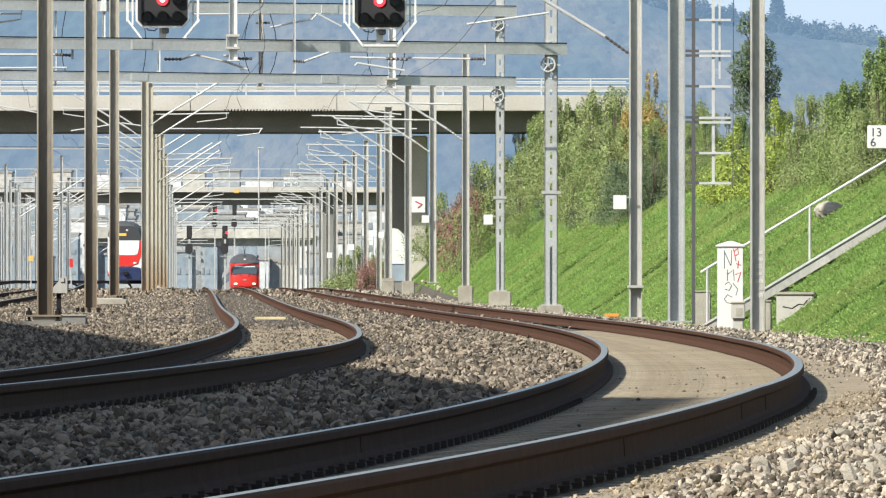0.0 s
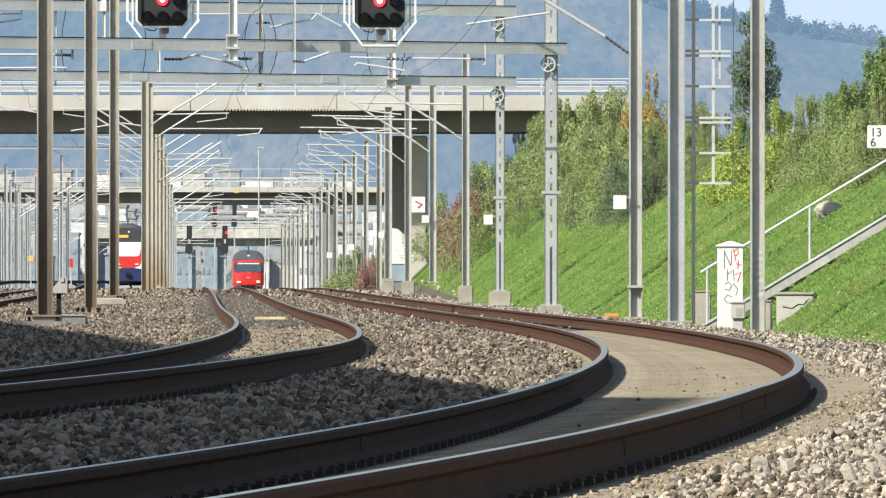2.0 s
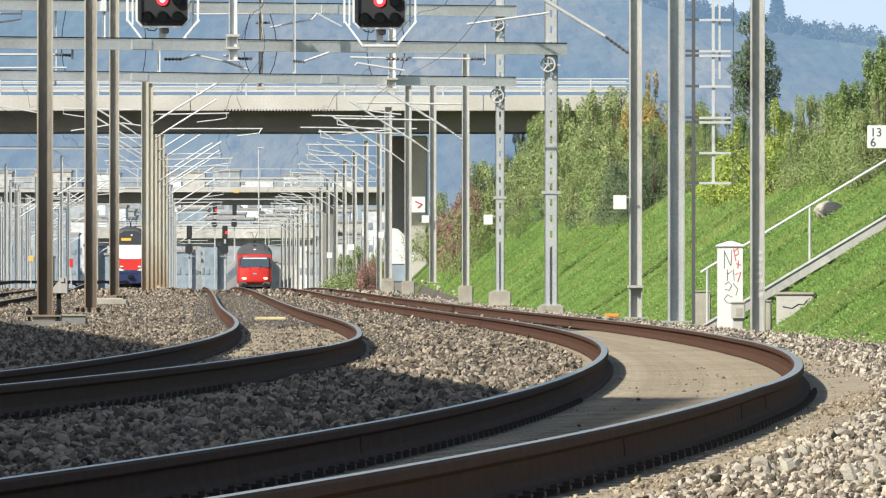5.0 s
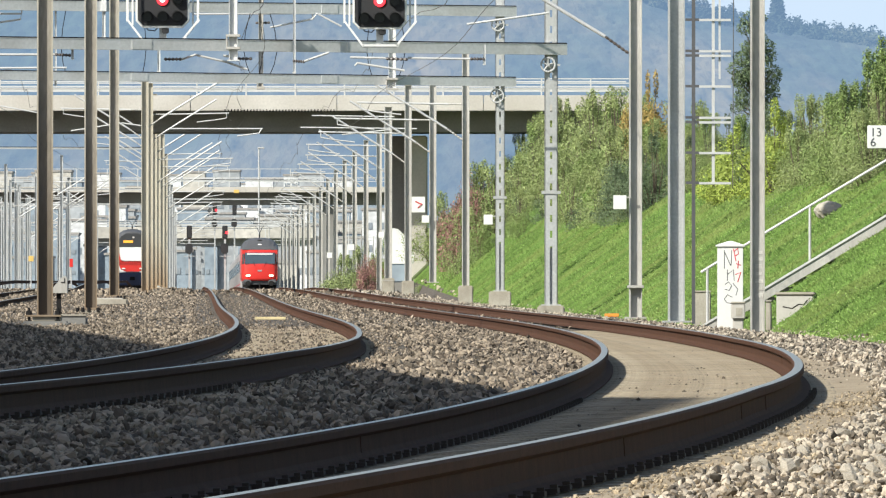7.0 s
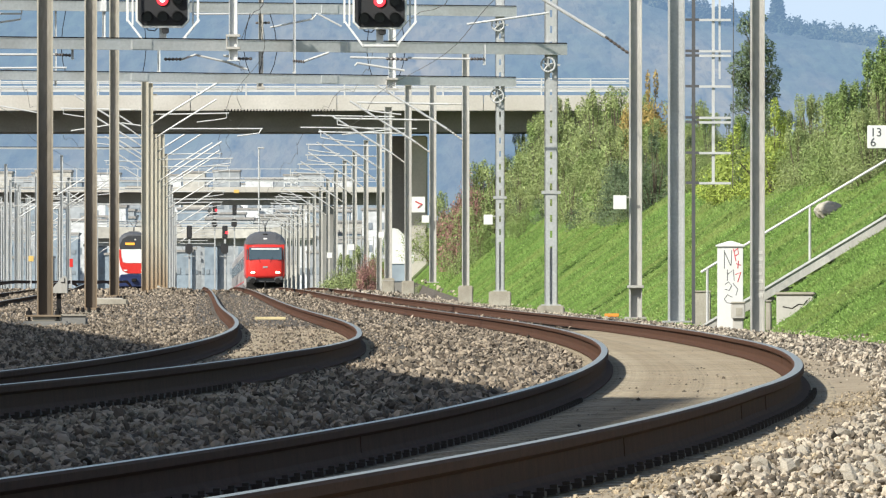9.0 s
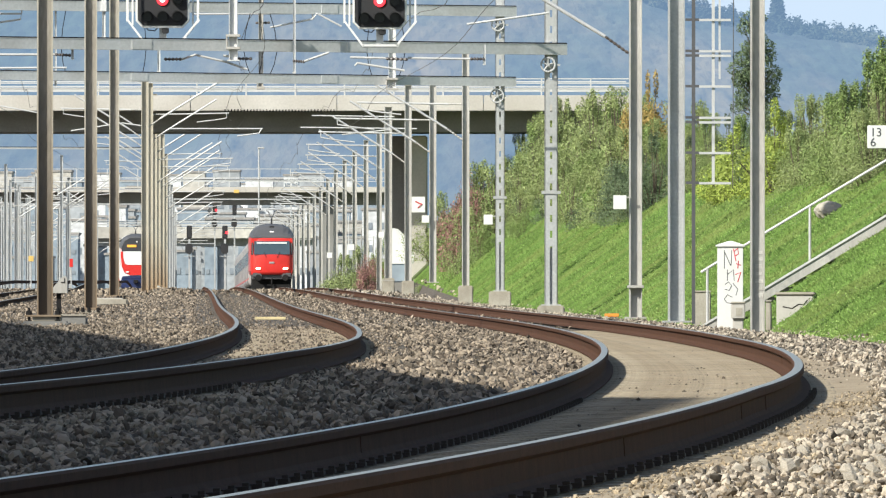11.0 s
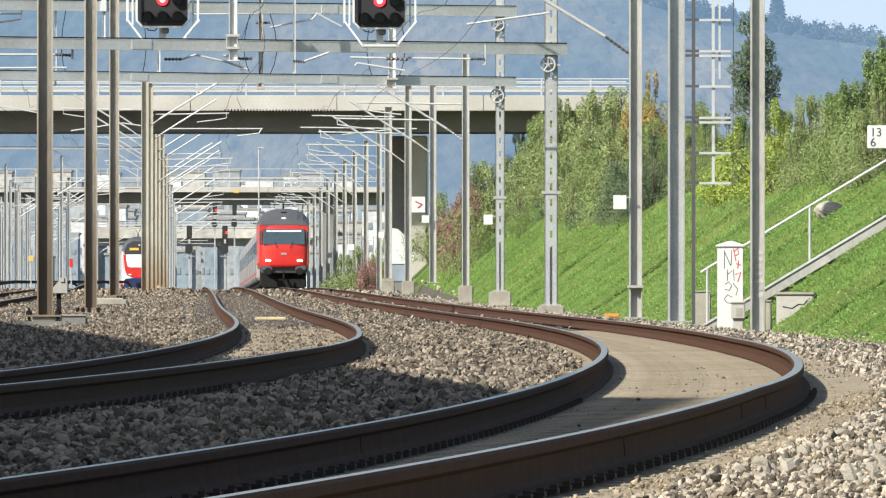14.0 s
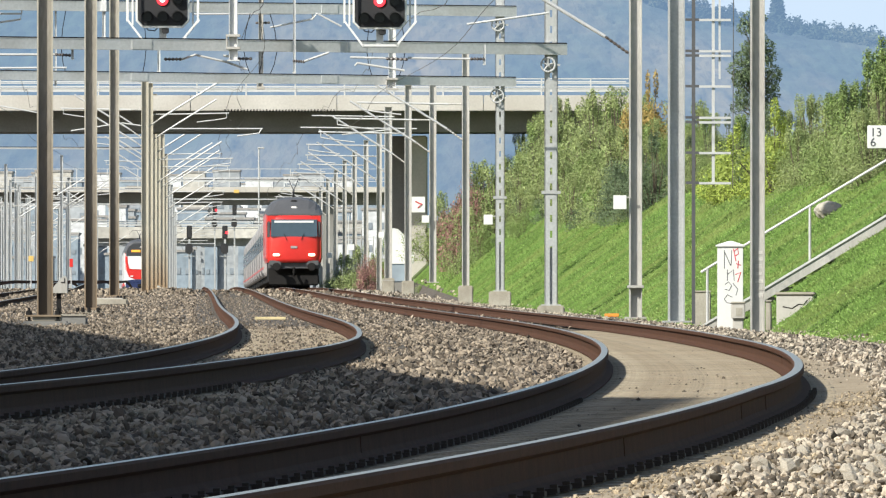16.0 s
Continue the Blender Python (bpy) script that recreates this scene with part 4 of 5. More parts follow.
def locomotive():
    loco = empty("locomotive", pose(0, 0, 0), "red electric locomotive with a dark grey roof and lit headlamps", "locomotive")
    nose = [(0.0, 0.88, 3.6, 3.68), (0.25, 0.925, 3.66, 3.9), (1.0, 0.95, 3.68, 4.4), (1.9, 0.955, 3.68, 4.52), (18.3, 0.955, 3.68, 4.54)]
    part("body", loft(bmesh.new(), [section(1.5 * s, 1.25, h1, r, y) for y, s, h1, r in nose]), RED, loco, "glossy red body shell")
    part("roof", loft(bmesh.new(), [roof_shell(1.5 * s, h1, r, y) for y, s, h1, r in nose]), TGREY, loco, "dark grey arched roof")
    part("roof_vent", boxes((0, 1.0, 4.15, 0.36, 0.4, 0.22, 0.04)), TBLACK, loco)
    front = bmesh.new()
    grid = []
    for j in range(13):
        z = 1.26 + 2.34 * j / 12
        grid.append([front.verts.new((1.3 * (i / 6 - 1), -0.2 + 0.2 * abs(i / 6 - 1) ** 3 + 0.11 * max(0, (z - 2.35)) ** 1.3 + 0.12 * max(0, 1.6 - z), z)) for i in range(13)])
    for a, b in zip(grid, grid[1:]):
        for i in range(12):
            front.faces.new((a[i], a[i + 1], b[i + 1], b[i]))
    bmesh.ops.recalc_face_normals(front, faces=front.faces)
    bmesh.ops.solidify(front, geom=front.faces[:], thickness=0.03)
    part("cab_front", front, RED, loco, "rounded glossy red cab front", True)
    for s in (-1, 1):
        part("buffer_plate", boxes((s * 0.93, -0.06, 1.1, 0.62, 0.14, 0.26, 0.03)), TGREY, loco)
    ws = bmesh.new()
    loft(ws, [[Vector((-1.16, -0.19, 2.55)), Vector((1.16, -0.19, 2.55)), Vector((1.14, -0.11, 3.4)), Vector((-1.14, -0.11, 3.4))], [Vector((-1.16, 0.4, 2.55)), Vector((1.16, 0.4, 2.55)), Vector((1.14, 0.4, 3.4)), Vector((-1.14, 0.4, 3.4))]])
    screen = part("windscreen", ws, SCREEN, loco, "dark tinted windscreen with a pale sunblind")
    part("sunblind", boxes((0, -0.14, 3.24, 1.95, 0.03, 0.1)), TWHITE, screen)
    for s in (-1, 1):
        part("cab_corner", boxes((s * 1.25, 0.2, 2.48, 0.18, 0.5, 0.84, 0.05)), TGREY, loco)
        part("headlamp", boxes((s * 0.88, -0.2, 1.58, 0.34, 0.1, 0.13, 0.04)), LAMP, loco, "glowing headlamp")
        part("buffer", tube(bmesh.new(), [(s * 0.875, -0.55, 1.05), (s * 0.875, -0.45, 1.05), (s * 0.875, -0.44, 1.05), (s * 0.875, 0.3, 1.05)], [0.19, 0.21, 0.1, 0.1], 12), TBLACK, loco)
        part("wiper", tube(bmesh.new(), [(s * 0.35, -0.23, 2.35), (s * 0.5, -0.21, 2.7)], 0.015, 5), TBLACK, screen)
    part("crest", boxes((0, -0.21, 1.95, 0.34, 0.05, 0.13, 0.02)), COACH, loco)
    part("top_lamp", boxes((0, 0.42, 3.86, 0.3, 0.2, 0.2, 0.04)), LAMPDIM, loco)
    part("buffer_beam", boxes((0, 0.3, 0.95, 2.6, 0.5, 0.33, 0.04)), TGREY, loco)
    part("snow_plough", boxes((0, 0.45, 0.12, 2.5, 0.5, 0.5, 0.06)), TBLACK, loco)
    part("coupling", tube(bmesh.new(), [(0, -0.4, 1.02), (0, -0.35, 0.75), (0, -0.2, 0.6), (0, 0.2, 0.95)], 0.06, 8), TBLACK, loco)
    part("underframe", boxes((0, 9.5, 0.3, 2.5, 16.5, 1.0)), TBLACK, loco)
    for y in (3.5, 6.4, 12.5, 15.4):
        for s in (-1, 1):
            part("wheel", tube(bmesh.new(), [(s * 0.69, y, 0.55), (s * 0.82, y, 0.55)], 0.55, 20), TBLACK, loco)
    part("pantograph", pantograph(3.3, 4.4, 5.45), TGREY, loco, "raised pantograph")
    return loco


def pantograph(y, z0, z1):
    """A single-arm pantograph: base, lower arm, knee, upper arm and collector head."""
    bm = boxes((0, y, z0, 0.9, 1.4, 0.14))
    knee = (0, y - 0.8, z0 + 0.45 * (z1 - z0))
    tube(bm, [(0, y + 0.7, z0 + 0.12), knee], 0.055, 6)
    for s in (-1, 1):
        tube(bm, [knee, (s * 0.22, y + 0.3, z1 - 0.08)], 0.025, 6)
        tube(bm, [(s * 0.3, y + 0.3, z1 - 0.08), (s * 0.3, y + 0.3, z1)], 0.03, 5)
    tube(bm, [(-0.8, y + 0.3, z1 - 0.2), (-0.6, y + 0.3, z1), (0.6, y + 0.3, z1), (0.8, y + 0.3, z1 - 0.2)], 0.016, 6)
    return bm


def coach(tall=4.0):
    c = empty("coach", pose(0, 0, 0), "grey and red passenger coach of the express train", "railway coach", "coaches of the express train")
    part("body", loft(bmesh.new(), [section(1.41, 0.62, 3.2, tall, y) for y in (0, 25.6)]), COACH, c, "grey coach body", True)
    part("red_band", boxes((0, 12.8, 0.98, 2.84, 25.4, 0.12)), RED, c)
    for s in (-1, 1):
        for k in range(10):
            part("window", boxes((s * 1.42, 2.6 + 2.25 * k, 2.0, 0.03, 1.6, 0.85)), SCREEN, c)
    part("underframe", boxes((0, 12.8, 0.3, 2.4, 22, 0.7)), TBLACK, c)
    for y in (2.6, 5.1, 20.5, 23):
        for s in (-1, 1):
            part("wheel", tube(bmesh.new(), [(s * 0.69, y, 0.46), (s * 0.82, y, 0.46)], 0.46, 16), TBLACK, c)
    return c


def regional_train():
    t = empty("regional_train", pose(0, 0, 0), "white and red regional train with a dark roof and amber display", "train")
    nose = [(0.0, 0.84, 3.4, 4.2), (0.35, 0.93, 3.5, 4.55), (1.2, 1.0, 3.6, 4.75), (62, 1.0, 3.6, 4.75)]
    part("body", loft(bmesh.new(), [section(1.42 * s, 0.55, h1, r, y) for y, s, h1, r in nose]), TWHITE, t, "white body shell")
    part("roof", loft(bmesh.new(), [roof_shell(1.42 * s, h1, r, y) for y, s, h1, r in nose]), TGREY, t, "dark grey roof and upper front")
    fore = [(Vector((1, 0, 0)), Vector((0, 0, 1)))] * 2
    slab = lambda profile, y0, y1: extrude(bmesh.new(), profile, [Vector((0, y0, 0)), Vector((0, y1, 0))], fore)
    hood = [(-1.22, 3.26), (-1.18, 3.7), (-0.95, 4.15), (-0.5, 4.4), (0.5, 4.4), (0.95, 4.15), (1.18, 3.7), (1.22, 3.26)]
    part("screen_surround", slab(hood, -0.06, 0.3), TDARK, t, "black glossy upper front")
    part("windscreen", slab([(-0.92, 2.2), (-1.04, 2.7), (-1.06, 3.25), (1.06, 3.25), (1.04, 2.7), (0.92, 2.2), (0.7, 2.12), (-0.7, 2.12)], -0.1, 0.3), PALESCREEN, t, "windscreen painted pale as if reflecting the sky")
    part("display", boxes((-0.35, -0.085, 3.62, 0.8, 0.03, 0.2)), AMBER, t, "amber destination display")
    part("top_lamp", boxes((0.1, -0.085, 4.0, 0.16, 0.04, 0.14, 0.02)), LAMPDIM, t)
    vee = [(-1.3, 3.24), (-1.1, 3.24), (-1.08, 2.7), (-0.95, 2.16), (-0.7, 2.08), (0.7, 2.08), (0.95, 2.16), (1.08, 2.7), (1.1, 3.24), (1.3, 3.24), (1.2, 2.0), (0.95, 1.42), (0.5, 1.22), (-0.5, 1.22), (-0.95, 1.42), (-1.2, 2.0)]
    part("red_front", slab(vee, -0.08, 0.3), RED, t, "red front panel")
    for s in (-1, 1):
        part("red_stripe", boxes((s * 1.2, 0.5, 1.9, 0.2, 0.7, 1.7, 0.05)), RED, t)
        part("tail_lamp", boxes((s * 0.72, -0.12, 1.42, 0.28, 0.06, 0.12, 0.02)), LAMPDIM, t)
        part("white_cheek", slab([(s * 0.5, 1.05), (s * 0.5, 1.2), (s * 0.97, 1.4), (s * 1.22, 2.0), (s * 1.3, 2.0), (s * 1.3, 1.2), (s * 1.1, 1.05)], -0.05, 0.3), TWHITE, t)
    part("apron", slab([(-1.25, 0.95), (1.25, 0.95), (1.1, 1.12), (0.5, 1.18), (-0.5, 1.18), (-1.1, 1.12)], -0.06, 0.3), TBLUE, t)
    part("lower_apron", boxes((0, 0.15, 0.08, 2.5, 0.5, 0.9, 0.08)), TBLUE, t, "dark blue front apron")
    part("coupler", boxes((0, -0.2, 0.5, 0.4, 0.4, 0.3, 0.04)), TBLACK, t)
    part("underframe", boxes((0, 31, 0.25, 2.4, 60, 0.6)), TBLACK, t)
    part("red_skirt", boxes((0, 31.5, 0.6, 2.9, 61, 0.3)), RED, t)
    part("pantograph", pantograph(6.0, 4.7, 5.6), TGREY, t)
    return t


LOCO = locomotive()
COACHES = [coach(4.1)]
for k in range(1, 10):
    COACHES.append(copy_thing(COACHES[0], pose(0, 0, 0)))
REGIONAL = regional_train()


def on_line(X, HD, z, y, length):
    """The pose of a vehicle whose front stands at y on a track and whose tail lies length farther north."""
    xa, xb = float(np.interp(y, NORTH, X)), float(np.interp(y + length, NORTH, X))
    za, zb = float(np.interp(y, NORTH, z)), float(np.interp(y + length, NORTH, z))
    return Matrix.Translation((xa, y, za)) @ Euler((math.atan2(zb - za, length), 0, -math.atan2(xb - xa, length))).to_matrix().to_4x4()


# ---- overhead wires ----
def overhead_wire(X, z, start, end, label):
    thing = empty("overhead_wire", pose(0, 0, 0), label, "overhead wire", "overhead wires")
    pts = [(float(np.interp(y, NORTH, X)) + 0.2 * math.sin(y / 19), y, float(np.interp(y, NORTH, z))) for y in range(start, end, 10)]
    part("contact_wire", tube(bmesh.new(), [(x, y, h + 5.5) for x, y, h in pts], 0.006, 4), CABLE, thing)
    part("carrier_wire", tube(bmesh.new(), [(x, y, h + 6.5 + 0.35 * abs(math.cos(y / 42 * math.pi / 1.0))) for x, y, h in pts], 0.008, 4), CABLE, thing)


overhead_wire(X1, LEVEL, 160, 1200, "thin overhead contact wire along the east track")
overhead_wire(X2, LEVEL, 160, 1200, "thin overhead contact wire along the middle track")
overhead_wire(X3, LEVEL3, 200, 1200, "thin overhead contact wire along the west track")

# ---- the yard in the west and the far signals ----
rnd = random.Random(4)
for k in range(30):
    y = rnd.uniform(640, 1240)
    x = y * (rnd.uniform(0, 180) - 784) / 21913
    mast(x, y, level(y) - 0.2, 0.17, rnd.uniform(6.8, 8.2), GALV, "pale galvanised steel mast in the yard", "yard masts", rnd.uniform(-8, 8))
    cantilever(x, y, level(y) + rnd.uniform(-0.2, 0.6), 2.8, rnd.choice((-1, 1)))
for y in (620, 820, 930, 1120):
    gantry(y * -0.0362, y, level(y) + 7.0, y * -0.0245, y + 3, level(y) + 7.0, 0.09, "far white steel gantry beam over the yard tracks", 8)
for y in (760, 880, 1090, 1190):
    gantry(east2(y) - 2.6, y, level(y) + 6.9, east1(y) + 2.6, y + 2, level(y) + 6.9, 0.08, "far white steel gantry beam over the main tracks", 8)


for k in range(16):
    y = rnd.uniform(1050, 1380)
    a = (rnd.uniform(310, 640) - 784) / 21913 * y
    z = level(y) + rnd.uniform(5.6, 8.0)
    t = empty("wire_bracket", pose(a, y, z), "white steel wire bracket in the far yard", "bracket", "far yard brackets")
    w = rnd.uniform(1.2, 5.0)
    part("tube", tube(bmesh.new(), [(0, 0, 0), (w, 0, rnd.uniform(-0.3, 0.3))], 0.032, 5), TUBE, t)
    if min(abs(a + w * 0.8 - float(np.interp(y, NORTH, X))) for X in (X1, X2, X3)) > 2.2:
        part("strut", tube(bmesh.new(), [(w * 0.8, 0, 0), (w * 0.8, 0, -z + level(y) - 0.3)], 0.05, 5), TUBE if k % 2 else GREYMAST, t)


def far_signal(x, y, z, foot, lit):
    t = empty("distant_signal", pose(x, y, z), "small black distant signal on a grey post" + (" showing red" if lit else ""), "railway signal", "far signals")
    part("upper_board", boxes((0, 0, 0.25, 0.42, 0.1, 1.0, 0.05)), SIGBLACK, t)
    part("lower_board", boxes((-0.03, 0, -0.95, 0.58, 0.1, 0.8, 0.1)), SIGBLACK, t)
    part("post", boxes((0, 0.12, foot - z, 0.14, 0.1, z - foot + 1.2)), GALV, t)
    part("platform", boxes((0, 0.1, -1.15, 0.9, 0.4, 0.05)), GALV, t)
    if lit:
        part("red_lamp", tube(bmesh.new(), [(0.14, -0.06, 0.7), (0.14, -0.09, 0.7)], 0.11, 10), REDLIGHT, t)


far_signal(-16.91, 960, 3.28, -1.3, True)
far_signal(-19.67, 960, 3.28, -1.3, False)
far_signal(-22.49, 1220, 6.39, -2.0, True)
far_signal(-20.63, 1225, 6.41, -2.0, False)


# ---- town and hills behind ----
# A material whose colour and glow imitate distance haze.
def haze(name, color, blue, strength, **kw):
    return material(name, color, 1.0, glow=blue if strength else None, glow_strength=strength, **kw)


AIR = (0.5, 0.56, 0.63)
# Town base colours are paled to imitate haze; their glow is off.
PLASTER = [haze("haze_paled_plaster_" + n, c, AIR, 0.0, vary=0.4, scale=0.25, fine=1.3, bump=0) for n, c in (("white", (0.6, 0.61, 0.62)), ("beige", (0.46, 0.44, 0.4)), ("grey", (0.34, 0.36, 0.38)), ("blue", (0.25, 0.3, 0.35)))]
FARGLASS = haze("haze_paled_glass", (0.23, 0.26, 0.29), AIR, 0.0, bump=0)
FARROOF = haze("haze_paled_roof", (0.3, 0.285, 0.27), AIR, 0.0, bump=0)


def far_building(x, y, w, h, mat, foot=-3.2, deep=12.0):
    t = empty("far_building", pose(x, y, foot), "plain town building far behind the tracks, paled like haze", "building", "far town buildings")
    part("wall", boxes((0, deep / 2, 0, w, deep, h)), mat, t)
    part("roof", boxes((0, deep / 2, h, w + 0.3, deep + 0.3, 0.3)), FARROOF, t)
    bay = 1.5 + (w * 7.3) % 1.0
    n, m = max(2, int(w / bay)), max(1, int(h / 2.9))
    for i in range(n):
        for j in range(m):
            part("window", boxes(((i + 0.5) * w / n - w / 2, -0.03, 1.2 + j * 2.8, w / n * (0.4 + (w * 3.1) % 0.3), 0.1, 0.5 + (w * 5.7) % 0.6)), FARGLASS, t)


for k in range(150):
    y = 1480 + 1020 * (k + rnd.random()) / 150
    px = rnd.uniform(0, 690)
    low, high = (300, 440) if y > 1900 else (365, 460)
    top = rnd.uniform(low, high)
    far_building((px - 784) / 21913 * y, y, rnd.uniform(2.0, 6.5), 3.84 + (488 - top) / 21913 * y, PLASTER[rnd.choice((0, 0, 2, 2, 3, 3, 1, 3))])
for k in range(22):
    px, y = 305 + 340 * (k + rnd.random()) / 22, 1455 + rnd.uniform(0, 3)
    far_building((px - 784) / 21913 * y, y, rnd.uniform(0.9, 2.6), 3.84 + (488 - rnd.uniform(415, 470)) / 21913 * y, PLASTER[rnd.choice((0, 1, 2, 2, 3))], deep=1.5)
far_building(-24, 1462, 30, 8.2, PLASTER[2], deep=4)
bridge(1400, 9, -40, -14.31, 3.98, 0.9, 1.3, "third concrete bridge, paled like haze", 3.0, 0, (PLASTER[1], PLASTER[2]))
t = empty("white_container", pose(-1.71, 499, 0.37), "white slant-topped and blue container standing before the bridge pier", "container")
hood = [(-0.45, 0.75), (-0.45, 2.2), (-0.1, 2.15), (0.3, 1.75), (0.56, 1.1), (0.52, 0.75)]
part("body", extrude(bmesh.new(), hood, [Vector((0, -1.2, 0)), Vector((0, 1.2, 0))], [(Vector((1, 0, 0)), Vector((0, 0, 1)))] * 2), WHITE, t)
part("blue_base", boxes((0, 0, 0, 0.88, 2.38, 0.75, 0.05)), PLASTER[3], t)
for px, y, top in ((458, 1000, 262), (672, 640, 268), (515, 1150, 330)):
    t = empty("street_lamp", pose((px - 784) / 21913 * y, y, 4.0), "thin grey street lamp on the far road bridge", "street lamp", "street lamps")
    hgt = 0.6424 + (488 - top) / 21913 * y - 4.0
    part("post", tube(bmesh.new(), [(0, 0, 0), (0, 0, hgt)], 0.06, 6), TUBE, t)
    part("head", boxes((0.18, 0, hgt - 0.06, 0.55, 0.25, 0.12, 0.03)), TUBE, t)
t = empty("yellow_board", pose(-17.01, 1013.85, 7.40), "yellow board fixed to the second bridge", "sign")
part("plate", boxes((0.1, 0, 0, 0.46, 0.05, 0.3, 0.02)), YELLOW, t)


def leaf_cloud(rng, n, blobs, size):
    """Leaves as small three-cornered blades spread over lumpy blobs; returns vertices and faces."""
    k = rng.integers(0, len(blobs), n)
    B = np.array(blobs)
    d = rng.normal(size=(n, 3))
    d /= np.linalg.norm(d, axis=1)[:, None]
    c = B[k, :3] + d * B[k, 3:6] * (rng.uniform(0.45, 1.0, n) ** 0.5)[:, None] * rng.uniform(0.85, 1.15, n)[:, None]
    nrm = d * 0.6 + rng.normal(size=(n, 3)) * 0.6 + np.array([0, 0, 0.35])
    nrm /= np.linalg.norm(nrm, axis=1)[:, None]
    u = np.cross(nrm, rng.normal(size=(n, 3)))
    u /= np.linalg.norm(u, axis=1)[:, None]
    w = np.cross(nrm, u)
    s = size * rng.uniform(0.6, 1.3, n)[:, None]
    q = np.stack([c - u * s, c + w * s * 0.8 + nrm * s * 0.12, c + u * s], 1)
    return q.reshape(-1, 3), np.arange(3 * n).reshape(n, 3)


def hill():
    """A wooded hillside far behind the town: a rising sheet lumped by tree crowns, with single crowns along the skyline."""
    tops = ((-260, 132), (-60, 124), (10, 113), (60, 104), (75, 99), (90, 95), (117, 90), (137, 87), (154, 85), (220, 86))
    ex, tz = [a for a, _ in tops], [b for _, b in tops]
    xs, fs = np.linspace(-260, 220, 460), np.linspace(0, 1, 150)
    Xh, Fh = np.meshgrid(xs, fs)
    rng = np.random.default_rng(3)
    lumps = np.zeros_like(Xh)
    for _ in range(16000):
        i, j, r = rng.integers(0, 150), rng.integers(0, 460), int(rng.integers(1, 4))
        a, b, c, d = max(i - r, 0), i + r + 1, max(j - r, 0), j + r + 1
        gi, gj = np.mgrid[a:min(b, 150), c:min(d, 460)]
        dome = np.sqrt(np.clip(1 - ((gi - i) ** 2 + (gj - j) ** 2) / (r * r + 0.5), 0, 1)) * r * rng.uniform(0.6, 1.4)
        lumps[a:min(b, 150), c:min(d, 460)] = np.maximum(lumps[a:min(b, 150), c:min(d, 460)], dome)
    Zh = -4 + (np.interp(Xh, ex, tz) + 1) * Fh ** 0.9 + lumps * 0.5 - 2
    i = np.arange(Xh.size).reshape(Xh.shape)
    quads = np.stack([i[:-1, :-1], i[:-1, 1:], i[1:, 1:], i[1:, :-1]], -1).reshape(-1, 4)
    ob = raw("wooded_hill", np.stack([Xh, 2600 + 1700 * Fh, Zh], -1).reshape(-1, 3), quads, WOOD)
    ob.data.shade_smooth()
    tagged(ob, "wooded hillside behind the town with a painted blue haze", "hill", kind="structure")
    # single crowns stand out along the skyline only
    n = 420
    x, f = rng.uniform(-20, 200, n), rng.uniform(0.955, 1.0, n)
    r, t = rng.uniform(1.5, 3.4, n), rng.uniform(2.0, 4.5, n)
    z = -6 + (np.interp(x, ex, tz) + 1) * f ** 0.9 + t * 0.7
    blobs = list(zip(x, 2600 + 1700 * f, z, r, r, t))
    top = float(np.interp(116, ex, tz)) - 4
    blobs += [(116.0, 4296.0, top + 2.2 * k, 3.8 - 0.42 * k, 2.0, 1.6) for k in range(9) for _ in range(3)]
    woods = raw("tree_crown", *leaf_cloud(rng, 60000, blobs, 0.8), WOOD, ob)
    tagged(woods, "tree crowns of the hillside wood with painted haze", kind="stuff")


# Blue emission paints distance haze onto the wood.
WOOD = haze("far_wood_with_haze_glow", (0.025, 0.036, 0.022), (0.3, 0.48, 0.77), 0.36, vary=0.7, scale=0.03, fine=0.28, bump=0.7, dist=2.0, stain=(0.2, 0.145, 0.08), stain_amount=0.65, detail=4, stretch=(1, 0.06, 1))
hill()


# ---- clear pale sky low over the hills ----
SKYBLUE = bpy.data.materials.new("pale_blue_sky")
SKYBLUE.use_nodes = True
SKYBLUE.node_tree.nodes["Principled BSDF"].inputs["Base Color"].default_value = (0, 0, 0, 1)
SKYBLUE.node_tree.nodes["Principled BSDF"].inputs["Specular IOR Level"].default_value = 0
SKYBLUE.node_tree.nodes["Principled BSDF"].inputs["Emission Color"].default_value = (0.60, 0.72, 0.89, 1)
SKYBLUE.node_tree.nodes["Principled BSDF"].inputs["Emission Strength"].default_value = 0.8
tagged(part("backdrop", boxes((0, 4850, -20, 1200, 2, 260)), SKYBLUE), "pale blue sky behind the hills", "sky", kind="structure")


